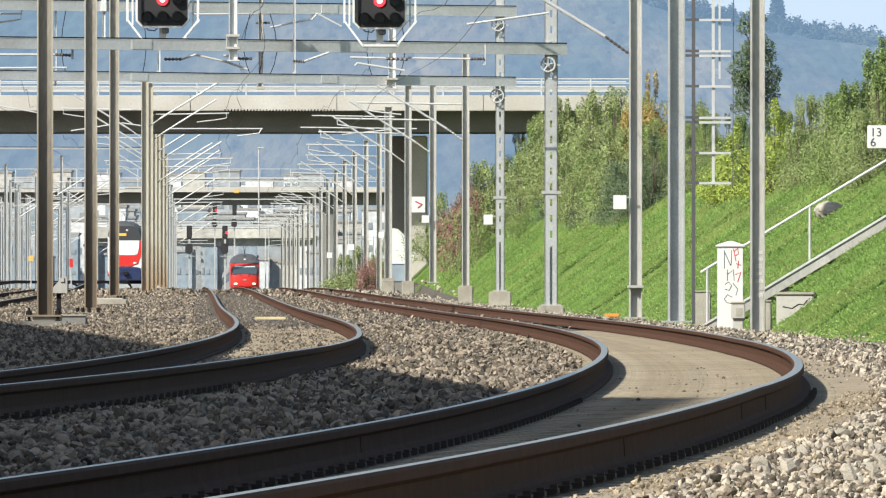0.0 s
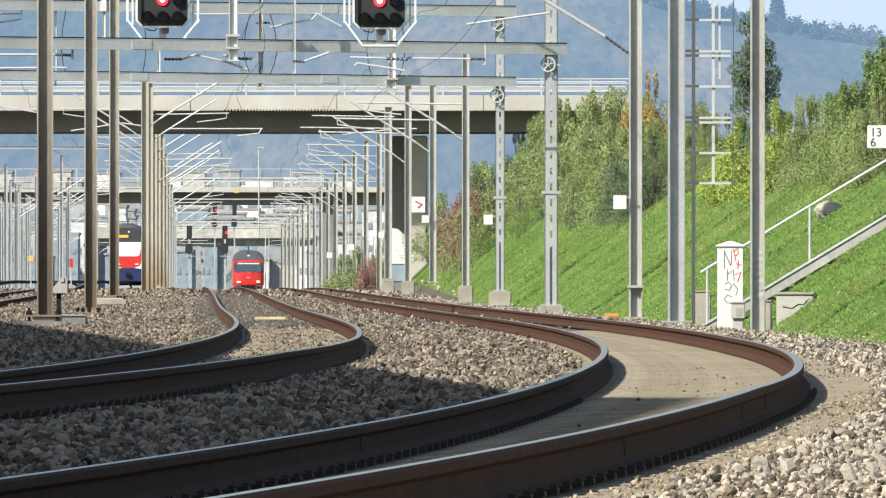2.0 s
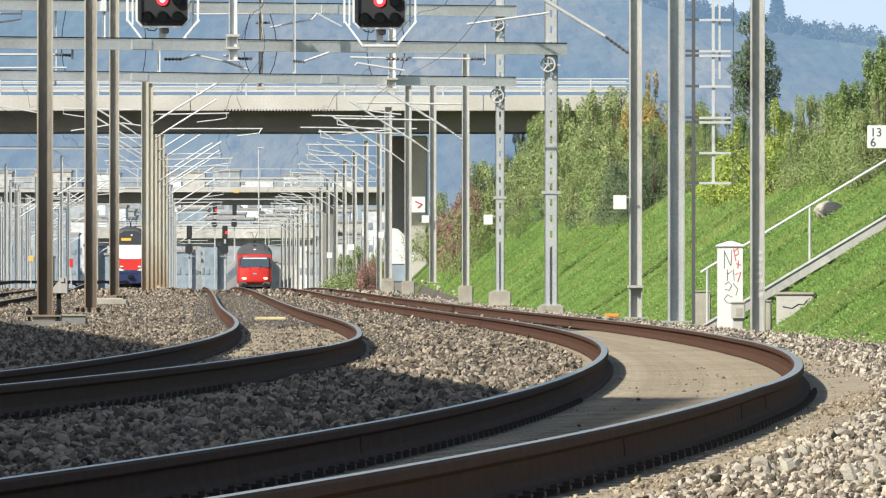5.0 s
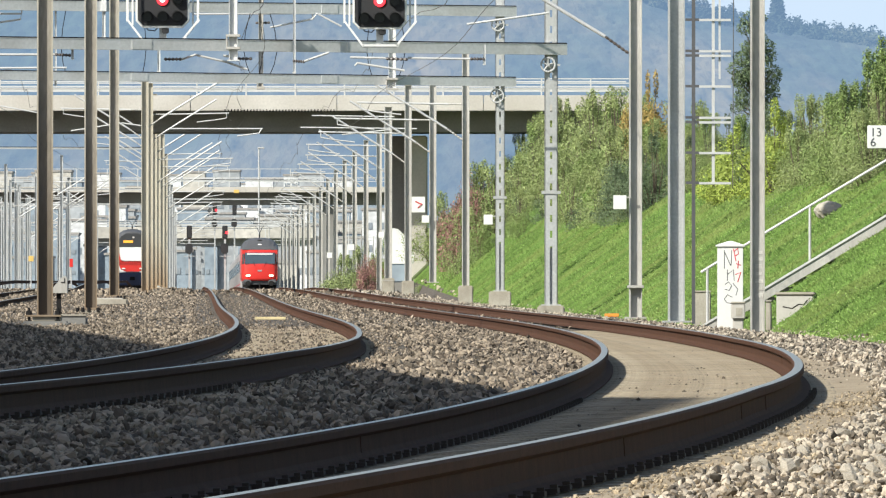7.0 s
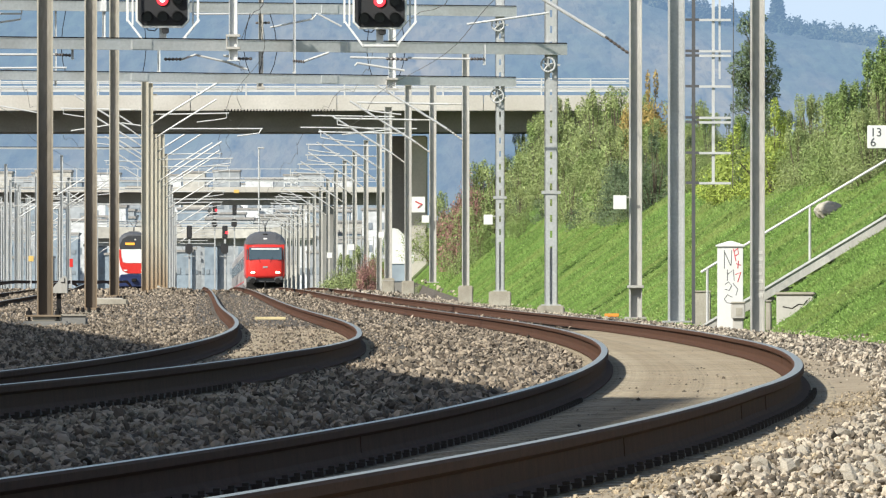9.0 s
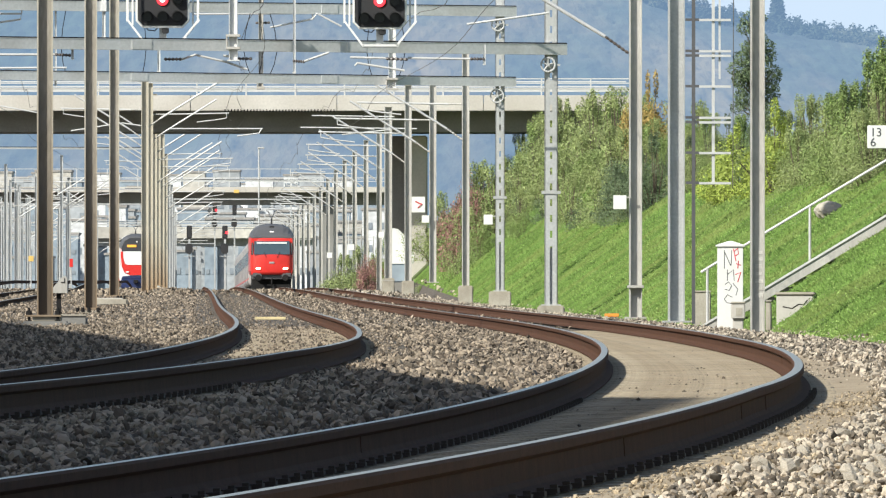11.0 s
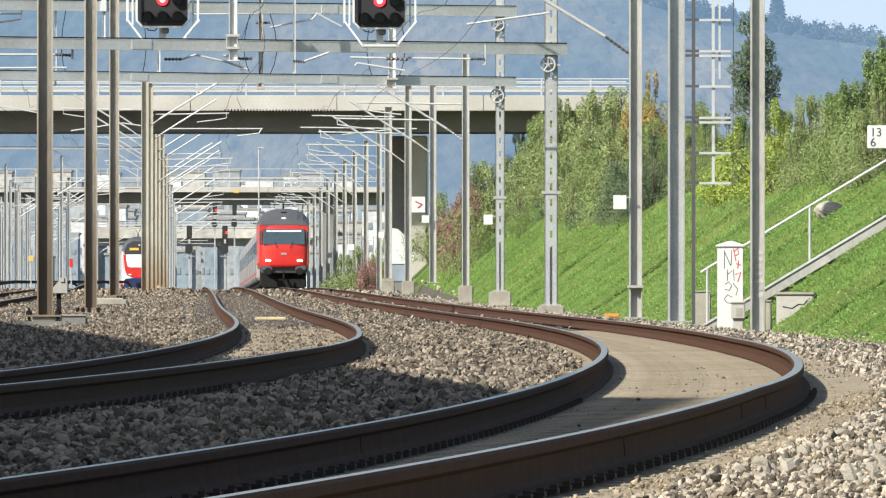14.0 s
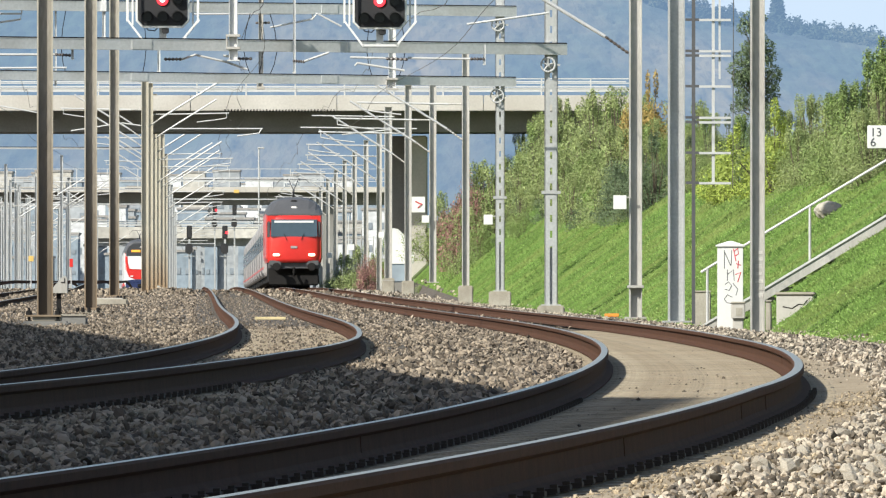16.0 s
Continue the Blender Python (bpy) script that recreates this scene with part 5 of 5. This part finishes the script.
# ---- bushes on the slope ----
def bush(label, mat, seed, width, height, leaves, size, shoots=0):
    """A shrub 1 m-scaled about its foot: stems and a leafy crown of uneven lumps."""
    rng = np.random.default_rng(seed)
    thing = empty("bush", pose(0, 0, 0), label, "bush", "bushes on the slope")
    blobs = []
    for _ in range(17):
        a, r = rng.uniform(0, math.tau), rng.uniform(0, 0.8) ** 0.7 * width / 2
        h = rng.uniform(0.15, 0.82) * height * (1 - 0.45 * (r / (width / 2)))
        blobs.append((math.cos(a) * r, math.sin(a) * r, h, *(rng.uniform(0.1, 0.22, 3) * np.array([width, width, height * 1.0]))))
    for _ in range(shoots):
        a, r = rng.uniform(0, math.tau), rng.uniform(0, 0.4) * width / 2
        blobs.append((math.cos(a) * r, math.sin(a) * r, height * rng.uniform(0.85, 1.0), 0.045 * width, 0.045 * width, 0.16 * height))
    stems = blobs[:9] + blobs[17:]
    for k in range(8):
        a, r = k * math.tau / 8 + rng.uniform(-0.3, 0.3), rng.uniform(0.35, 0.8) * width / 2
        blobs.append((math.cos(a) * r, math.sin(a) * r, height * rng.uniform(0.1, 0.22), 0.2 * width, 0.2 * width, 0.14 * height))
    v, f = leaf_cloud(rng, leaves, blobs, size)
    v[:, 2] = np.maximum(v[:, 2], 0.02)
    raw("crown", v, f, mat, thing)
    bm = bmesh.new()
    for b in stems:
        tube(bm, [(b[0] * 0.15, b[1] * 0.15, -0.2), (b[0] * 0.5, b[1] * 0.5, b[2] * 0.5), (b[0], b[1], b[2])], [0.035, 0.025, 0.01], 5)
    part("woody_base", bm, BARK, thing)
    return thing


SORTS = (("dense green leafy bush on the cutting slope", GREEN, 1, 3.4, 2.9, 0), ("olive green twiggy bush on the cutting slope", OLIVE, 2, 3.2, 3.0, 7), ("yellow-green leafy bush in full sun", LIME, 3, 3.0, 2.5, 2),
         ("dark green dense bush on the cutting slope", DARK, 4, 3.0, 3.0, 3), ("green bush with upright shoots on the slope", GREEN, 7, 3.0, 3.1, 9),
         ("orange autumn bush high on the slope", RUSSET, 5, 2.6, 2.6, 2), ("plum-red autumn bush near the bridge", PLUM, 6, 2.6, 2.3, 0))
# the nearer bushes are built with finer leaves than those far off
KINDS = {}


def plant(kind, x, y, size, turn, wide=1.0):
    z = float(ground_z(np.array(x), np.array(float(y)))) - 0.3 * size
    m = pose(x, y, z, 0, 0, turn) @ Matrix.Diagonal((size * wide, size * wide, size, 1))
    key = kind, y > 370
    if key in KINDS:
        copy_thing(KINDS[key], m)
    else:
        label, mat, seed, wide, tall, shoots = SORTS[kind]
        KINDS[key] = bush(label, mat, seed, wide, tall, *((6500, 0.05) if key[1] else (11500, 0.04)), shoots)
        KINDS[key].matrix_basis = m


rnd = random.Random(11)
y = 236.0
while y < 520:
    grow = np.interp(y, (230, 340, 420, 500), (0.8, 0.88, 1.1, 1.15))
    for u, s in ((5.2, 0.5), (6.3, 0.6), (7.5, 0.72), (8.7, 0.85), (9.9, 0.95), (11.2, 1.0), (12.8, 1.1)):
        if (u > 9.5 and y < 290) or (u < 8 and y < 345) or (u < 7 and y < 420) or (u < 6 and y < 450):
            continue
        k = rnd.choice((0, 0, 0, 1, 1, 1, 1, 3, 3, 4))
        s *= (0.6 if y < 380 else 0.7) if u > 9.5 else (0.85 if 268 < y < 298 else 1.0)
        plant(k, east1(y) + u + rnd.uniform(-0.5, 0.5), y + rnd.uniform(-3, 3), grow * s * rnd.uniform(0.8, 1.1), rnd.uniform(0, 360))
    y += 9.0
# those with a colour or a place of their own
for k, x, y, size, turn in ((3, 5.5, 352, 0.95, 140), (3, 6.0, 350, 1.0, 40), (3, 5.1, 362, 0.8, 250), (1, -0.2, 497, 1.2, 90), (0, 0.8, 480, 1.2, 190),
                            (1, 1.4, 466, 1.3, 120), (0, 1.75, 458, 1.25, 20), (1, 2.0, 452, 1.15, 120), (1, 8.4, 300, 0.8, 33), (0, 8.05, 306, 0.8, 210), (2, 7.55, 283, 0.85, 100), (2, 7.1, 302, 0.85, 200), (2, 7.95, 291, 0.7, 10), (3, 5.81, 368, 1.0, 10),
                            (0, -0.84, 470, 0.45, 30), (1, 8.45, 245, 0.95, 130), (4, 8.45, 255, 1.0, 30), (1, 8.88, 250, 1.15, 70), (4, 8.35, 262, 0.9, 140), (4, 9.1, 262, 1.1, 240),
                            (1, 7.9, 275, 0.85, 200), (1, 8.3, 268, 0.95, 300), (1, 8.85, 268, 1.05, 10), (0, 9.2, 268, 1.15, 60), (1, 9.6, 262, 1.3, 95), (4, 9.35, 255, 1.15, 170), (1, 8.7, 276, 0.95, 220), (0, 8.2, 282, 0.9, 260),
                            (1, 9.0, 252, 1.2, 15), (1, 5.2, 430, 1.3, 50), (0, 4.6, 436, 1.3, 110), (1, 5.9, 425, 1.15, 300), (0, 5.0, 418, 1.1, 250), (1, 4.1, 440, 1.2, 30), (1, 6.5, 418, 0.85, 170), (3, 7.75, 300, 0.8, 75), (1, 8.7, 290, 0.85, 145)):
    plant(k, x, y, size, turn)
plant(5, 6.85, 402, 1.2, 20, 0.6)
plant(5, 6.3, 407, 1.1, 80, 0.6)
plant(6, 0.6, 458, 1.4, 40, 0.55)
plant(6, 1.05, 452, 1.25, 130, 0.5)
plant(1, 0.7, 440, 1.05, 10, 0.75)
plant(0, 1.35, 436, 1.1, 70, 0.75)
for x, y, k, s in ((-3.17, 560, 1, 0.8), (-4.4, 610, 0, 0.9), (-4.85, 640, 3, 1.0), (-5.6, 680, 1, 1.0), (-3.6, 570, 3, 0.9), (-4.0, 585, 1, 1.0), (-3.3, 556, 6, 0.7), (-5.9, 700, 3, 1.0), (-2.47, 575, 4, 0.9), (-3.94, 600, 0, 0.9), (-5.01, 650, 1, 0.9), (-6.37, 720, 0, 1.0), (-3.02, 590, 1, 0.8)):
    plant(k, x, y, s, 40 * k)


def tree():
    thing = empty("tree", pose(9.9, 395, 5.21), "tall dark green tree standing above the slope bushes", "tree")
    rng = np.random.default_rng(8)
    part("trunk", tube(bmesh.new(), [(0, 0, -1), (0.05, 0, 1.2), (0.0, 0, 3.0)], [0.12, 0.09, 0.03], 8), BARK, thing)
    limbs, blobs = bmesh.new(), []
    for k in range(44):
        h, a = rng.uniform(0.1, 3.5), rng.uniform(0, math.tau)
        r = (0.95 * (1 - h / 4.4) + 0.1) * rng.uniform(0.6, 1.15)
        p = (math.cos(a) * r, math.sin(a) * r, h + 0.2)
        tube(limbs, [(0, 0, h * 0.8), p], [0.03, 0.008], 5)
        blobs.append((*p, 0.26, 0.26, 0.24))
    blobs += [(0, 0, 0.3 + 0.45 * k, 0.55 - 0.06 * k, 0.55 - 0.06 * k, 0.35) for k in range(7)]
    part("branchwork", limbs, BARK, thing)
    raw("crown", *leaf_cloud(rng, 11500, blobs, 0.047), DARK, thing)


tree()


WEED = foliage("weed_leaves", (0.18, 0.27, 0.07), (0.25, 0.3, 0.09))


# ---- grass on the slope ----
def patches(rng, a, b):
    """Smooth random values from 0 to 1 over the plane (a, b), about one patch a unit."""
    table = rng.uniform(0, 1, (64, 64))
    i, j = np.floor(a).astype(int), np.floor(b).astype(int)
    f, g = a - i, b - j
    f, g = f * f * (3 - 2 * f), g * g * (3 - 2 * g)
    at = lambda p, q: table[p % 64, q % 64]
    return (at(i, j) * (1 - f) + at(i + 1, j) * f) * (1 - g) + (at(i, j + 1) * (1 - f) + at(i + 1, j + 1) * f) * g


def grass():
    rng = np.random.default_rng(21)
    n = 720000
    y = 165 + 330 * rng.uniform(0, 1, n) ** 1.5
    u = 3.6 + 6.8 * rng.uniform(0, 1, n) ** 0.9
    u = np.minimum(u, 3.6 + 9 * rng.uniform(0, 1, n))
    x = np.interp(y, NORTH, X1) + u
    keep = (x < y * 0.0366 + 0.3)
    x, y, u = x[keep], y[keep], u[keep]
    n = len(x)
    clump = 0.6 * patches(rng, u * 2.2, y * 0.35) + 0.4 * patches(rng, u * 6, y * 1.1)
    h = rng.uniform(0.025, 0.075, n) * (0.35 + 1.3 * clump ** 1.5) * np.interp(u, (3.6, 4.4), (0.5, 1))
    a = rng.normal(0, 0.7, n)
    w = rng.uniform(0.007, 0.016, n) * np.interp(y, (160, 400), (0.8, 1.6))
    z = ground_z(x, y) - 0.004
    base = np.stack([x, y, z], -1)
    side = np.stack([np.cos(a), np.sin(a), np.zeros(n)], -1) * w[:, None]
    tip = base + np.stack([rng.normal(0, 0.7, n) * h, rng.normal(0.5, 0.6, n) * h, h], -1)
    v = np.stack([base - side, base + side, tip], 1).reshape(-1, 3)
    tagged(raw("grass", v, np.arange(3 * n).reshape(n, 3), GRASS), "bright green grass on the cutting slope", "grass", kind="stuff")
    k = rng.integers(0, n, 42000)
    k = k[clump[k] + rng.uniform(-0.25, 0.25, len(k)) > 0.55]
    m = len(k)
    c = base[k] + np.stack([np.zeros(m), np.zeros(m), rng.uniform(0.02, 0.1, m)], -1)
    nrm = rng.normal(size=(m, 3)) * 0.5 + np.array([-0.3, -0.5, 0.7])
    e = np.cross(nrm, rng.normal(size=(m, 3)))
    e /= np.linalg.norm(e, axis=1)[:, None]
    f = np.cross(nrm / np.linalg.norm(nrm, axis=1)[:, None], e)
    r = rng.uniform(0.01, 0.026, m)[:, None]
    q = np.stack([c - e * r, c - f * r * 0.6, c + e * r, c + f * r * 0.6], 1).reshape(-1, 3)
    tagged(raw("weeds", q, np.arange(4 * m).reshape(m, 4), WEED), "broad-leaved weeds among the grass", "weeds", kind="stuff")


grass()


# ---- ballast stones ----
def stone_shapes(rng, n, plain=False):
    if plain:
        V = np.array([(1, 0, 0), (0, 1, 0), (-1, 0, 0), (0, -1, 0), (0, 0, 1), (0, 0, -1)]) * 1.25
        F = np.array([(0, 1, 4), (1, 2, 4), (2, 3, 4), (3, 0, 4), (1, 0, 5), (2, 1, 5), (3, 2, 5), (0, 3, 5)])
        return V[None] * rng.uniform(0.7, 1.15, (n, 6, 1)) * rng.uniform(0.5, 1.15, (n, 1, 3)) + rng.uniform(-0.22, 0.22, (n, 6, 3)), F
    bm = bmesh.new()
    bmesh.ops.create_icosphere(bm, subdivisions=1, radius=1)
    V = np.array([v.co for v in bm.verts])
    F = np.array([[v.index for v in f.verts] for f in bm.faces])
    bm.free()
    return V[None] * rng.uniform(0.62, 1.2, (n, len(V), 1)) * rng.uniform(0.38, 1.15, (n, 1, 3)), F


def turns(rng, n):
    q = rng.normal(size=(n, 4))
    q /= np.linalg.norm(q, axis=1)[:, None]
    a, b, c, d = q.T
    return np.stack([np.stack([1 - 2 * (c * c + d * d), 2 * (b * c - a * d), 2 * (b * d + a * c)], -1),
                     np.stack([2 * (b * c + a * d), 1 - 2 * (b * b + d * d), 2 * (c * d - a * b)], -1),
                     np.stack([2 * (b * d - a * c), 2 * (c * d + a * b), 1 - 2 * (b * b + c * c)], -1)], 1)


def stones():
    rng = np.random.default_rng(5)
    kinds = stone_shapes(rng, 40), stone_shapes(rng, 60, True)
    rows = []
    for ya, yb, per, lo, hi in ((33, 60, 290, 0.018, 0.036), (60, 110, 100, 0.02, 0.04), (110, 200, 34, 0.017, 0.034), (200, 420, 7.5, 0.02, 0.038), (420, 640, 1.1, 0.05, 0.1)):
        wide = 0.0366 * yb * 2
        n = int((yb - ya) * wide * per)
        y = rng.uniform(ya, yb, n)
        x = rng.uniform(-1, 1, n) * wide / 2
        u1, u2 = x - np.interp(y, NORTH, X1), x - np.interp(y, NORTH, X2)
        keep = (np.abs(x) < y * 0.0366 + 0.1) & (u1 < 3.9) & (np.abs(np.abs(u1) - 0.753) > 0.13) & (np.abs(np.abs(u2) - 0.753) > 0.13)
        inner = (u1 > -0.95) & (u1 < 1.28) & (y < 200)
        keep &= ~inner | (rng.uniform(0, 1, n) < 0.3)
        soil = (u1 > 0.85) & (u1 < 1.22) & (y < 95)
        keep &= ~soil | (rng.uniform(0, 1, n) < 0.07)
        x, y = x[keep], y[keep]
        small = np.where((u1[keep] > 0.9) & (y < 75), 0.62, 1.0) * np.where(np.abs(u2[keep]) < 1.28, 0.6, np.where(inner[keep], 0.34, 1.0))
        rows.append(np.stack([x, y, rng.uniform(lo, hi, len(x)) * small], -1))
    y = rng.uniform(40, 62, 9000)
    x = np.interp(y, NORTH, X1) + rng.uniform(1.25, 3.0, 9000)
    rows.append(np.stack([x, y, rng.uniform(0.008, 0.024, 9000)], -1))
    # crumbs of dirt and chips on the sleeper ends beside the outer rail
    crumbs = 7000
    y = 38 + 42 * rng.beta(1.0, 1.3, crumbs)
    x = np.interp(y, NORTH, X1) + 0.87 + 0.75 * rng.beta(1.4, 1.0, crumbs)
    rows.append(np.stack([x, y, 0.003 + 0.009 * rng.uniform(0, 1, crumbs) ** 2], -1))
    R = np.concatenate(rows)
    n = len(R)
    lump = 0.02 * np.sin(R[:, 0] * 7 + np.sin(R[:, 1] * 1.7) * 2) * np.sin(R[:, 1] * 2.3)
    Z = ground_z(R[:, 0], R[:, 1]) + rng.uniform(-0.4, 0.9, n) * R[:, 2] + lump
    P, T = np.stack([R[:, 0], R[:, 1], Z], -1), turns(rng, n)
    pick_shape = rng.integers(0, 40, n)
    dirt = np.arange(n) >= n - crumbs
    fresh = R[:, 0] - np.interp(R[:, 1], NORTH, X1) > 0.8
    for name, pick, mat, label in (("track_dirt", dirt, DIRT, "brown crumbs of dirt beside the outer rail"), ("ballast", fresh & ~dirt, STONE, "angular pale ballast stones on the track shoulder"), ("dusty_ballast", ~fresh & ~dirt, DUSTY, "angular rust-dusted ballast stones between the tracks")):
        verts, faces, count = [], [], 0
        # the near stones are rounder, those far off plain splinters
        for (shapes, F), near in ((kinds[0], True), (kinds[1], False)):
            m = pick & (((R[:, 1] < 75) & ~dirt) == near)
            W = np.einsum("nij,nkj->nki", T[m], shapes[pick_shape[m]]) * R[m, 2][:, None, None] + P[m][:, None]
            faces.append((F[None] + (np.arange(len(W)) * W.shape[1])[:, None, None]).reshape(-1, 3) + count)
            verts.append(W.reshape(-1, 3))
            count += len(verts[-1])
        tagged(raw(name, np.concatenate(verts), np.concatenate(faces), mat), label, "ballast", kind="stuff")


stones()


# the nearest loose stones, one by one
def loose_stones():
    rng = np.random.default_rng(9)
    shapes, F = stone_shapes(rng, 12)
    meshes = []
    for V in shapes:
        me = bpy.data.meshes.new("stone")
        me.from_pydata([tuple(v) for v in V], [], [tuple(int(i) for i in f) for f in F])
        me.shade_flat()
        me.materials.append(PALE)
        meshes.append(me)
    for k in range(295):
        y = 41 + 19 * rng.beta(1.0, 1.8)
        x = east1(y) + 1.22 + 1.65 * rng.beta(1.5, 1.2)
        r = 0.014 + 0.03 * rng.beta(1.3, 1.8)
        z = float(ground_z(np.array(x), np.array(y))) + r * rng.uniform(0.3, 0.9)
        share("stone", meshes[k % 12], PALE, GROUND, pose(x, y, z, *rng.uniform(0, 360, 3)) @ Matrix.Scale(r, 4))


loose_stones()

# ---- sleepers and clips, nearest first ----
SLEEPER_MESH, CLIP_MESH = sleeper_mesh(), clip_mesh()
for thing, X, HD, cant, z, ya, yb in ((T1, X1, H1, CANT1, LEVEL, 34, 190), (T2, X2, H2, CANT2, LEVEL + 0.0276, 48, 190)):
    y, k = ya, 0
    while y < yb:
        m = plane_at(X, HD, cant, z, y)
        tip = pose(0, 0, rnd.uniform(-0.003, 0.001), rnd.uniform(-0.3, 0.3), 0, rnd.uniform(-0.3, 0.3))
        share("sleeper", SLEEPER_MESH, SLEEPER, thing, m @ tip)
        if y < 80:
            for s in (-0.753, 0.753):
                share("rail_clip", CLIP_MESH, CLIP, thing, m @ pose(s, 0, 0))
        y += 0.6
for y, s in ((57.5, 1), (62.0, 1), (46.0, 1), (53.3, -1), (104.0, 1), (148.0, 1), (171.0, -1)):
    weld = part("rail_weld", boxes((0, 0, -0.16, 0.024, 0.03, 0.12)), RUST, T1, "rough weld collar on the rail")
    weld.matrix_basis = plane_at(X1, H1, CANT1, LEVEL, y) @ pose(s * 0.753, 0, 0)


def motions():
    times = [k * 0.5 for k in range(33)]
    lead = lambda t: 1194 - 36.1 * t
    walk(LOCO, [(t, on_line(X1, H1, LEVEL, lead(t), 16)) for t in times])
    for k, c in enumerate(COACHES):
        walk(c, [(t, on_line(X1, H1, LEVEL, lead(t) + 19 + 26.2 * k, 25)) for t in times])
    swing = lambda t: float(np.interp(t, (0, 5, 9, 16), (0.1, 0.2, 0.4, 0.5)))
    walk(REGIONAL, [(t, on_line(X3, H3, LEVEL3, 974 + 7.9 * t, 60) @ pose(0.55 + 0.035 * t, 0, 0, 0, 0, swing(t))) for t in times])


motions()
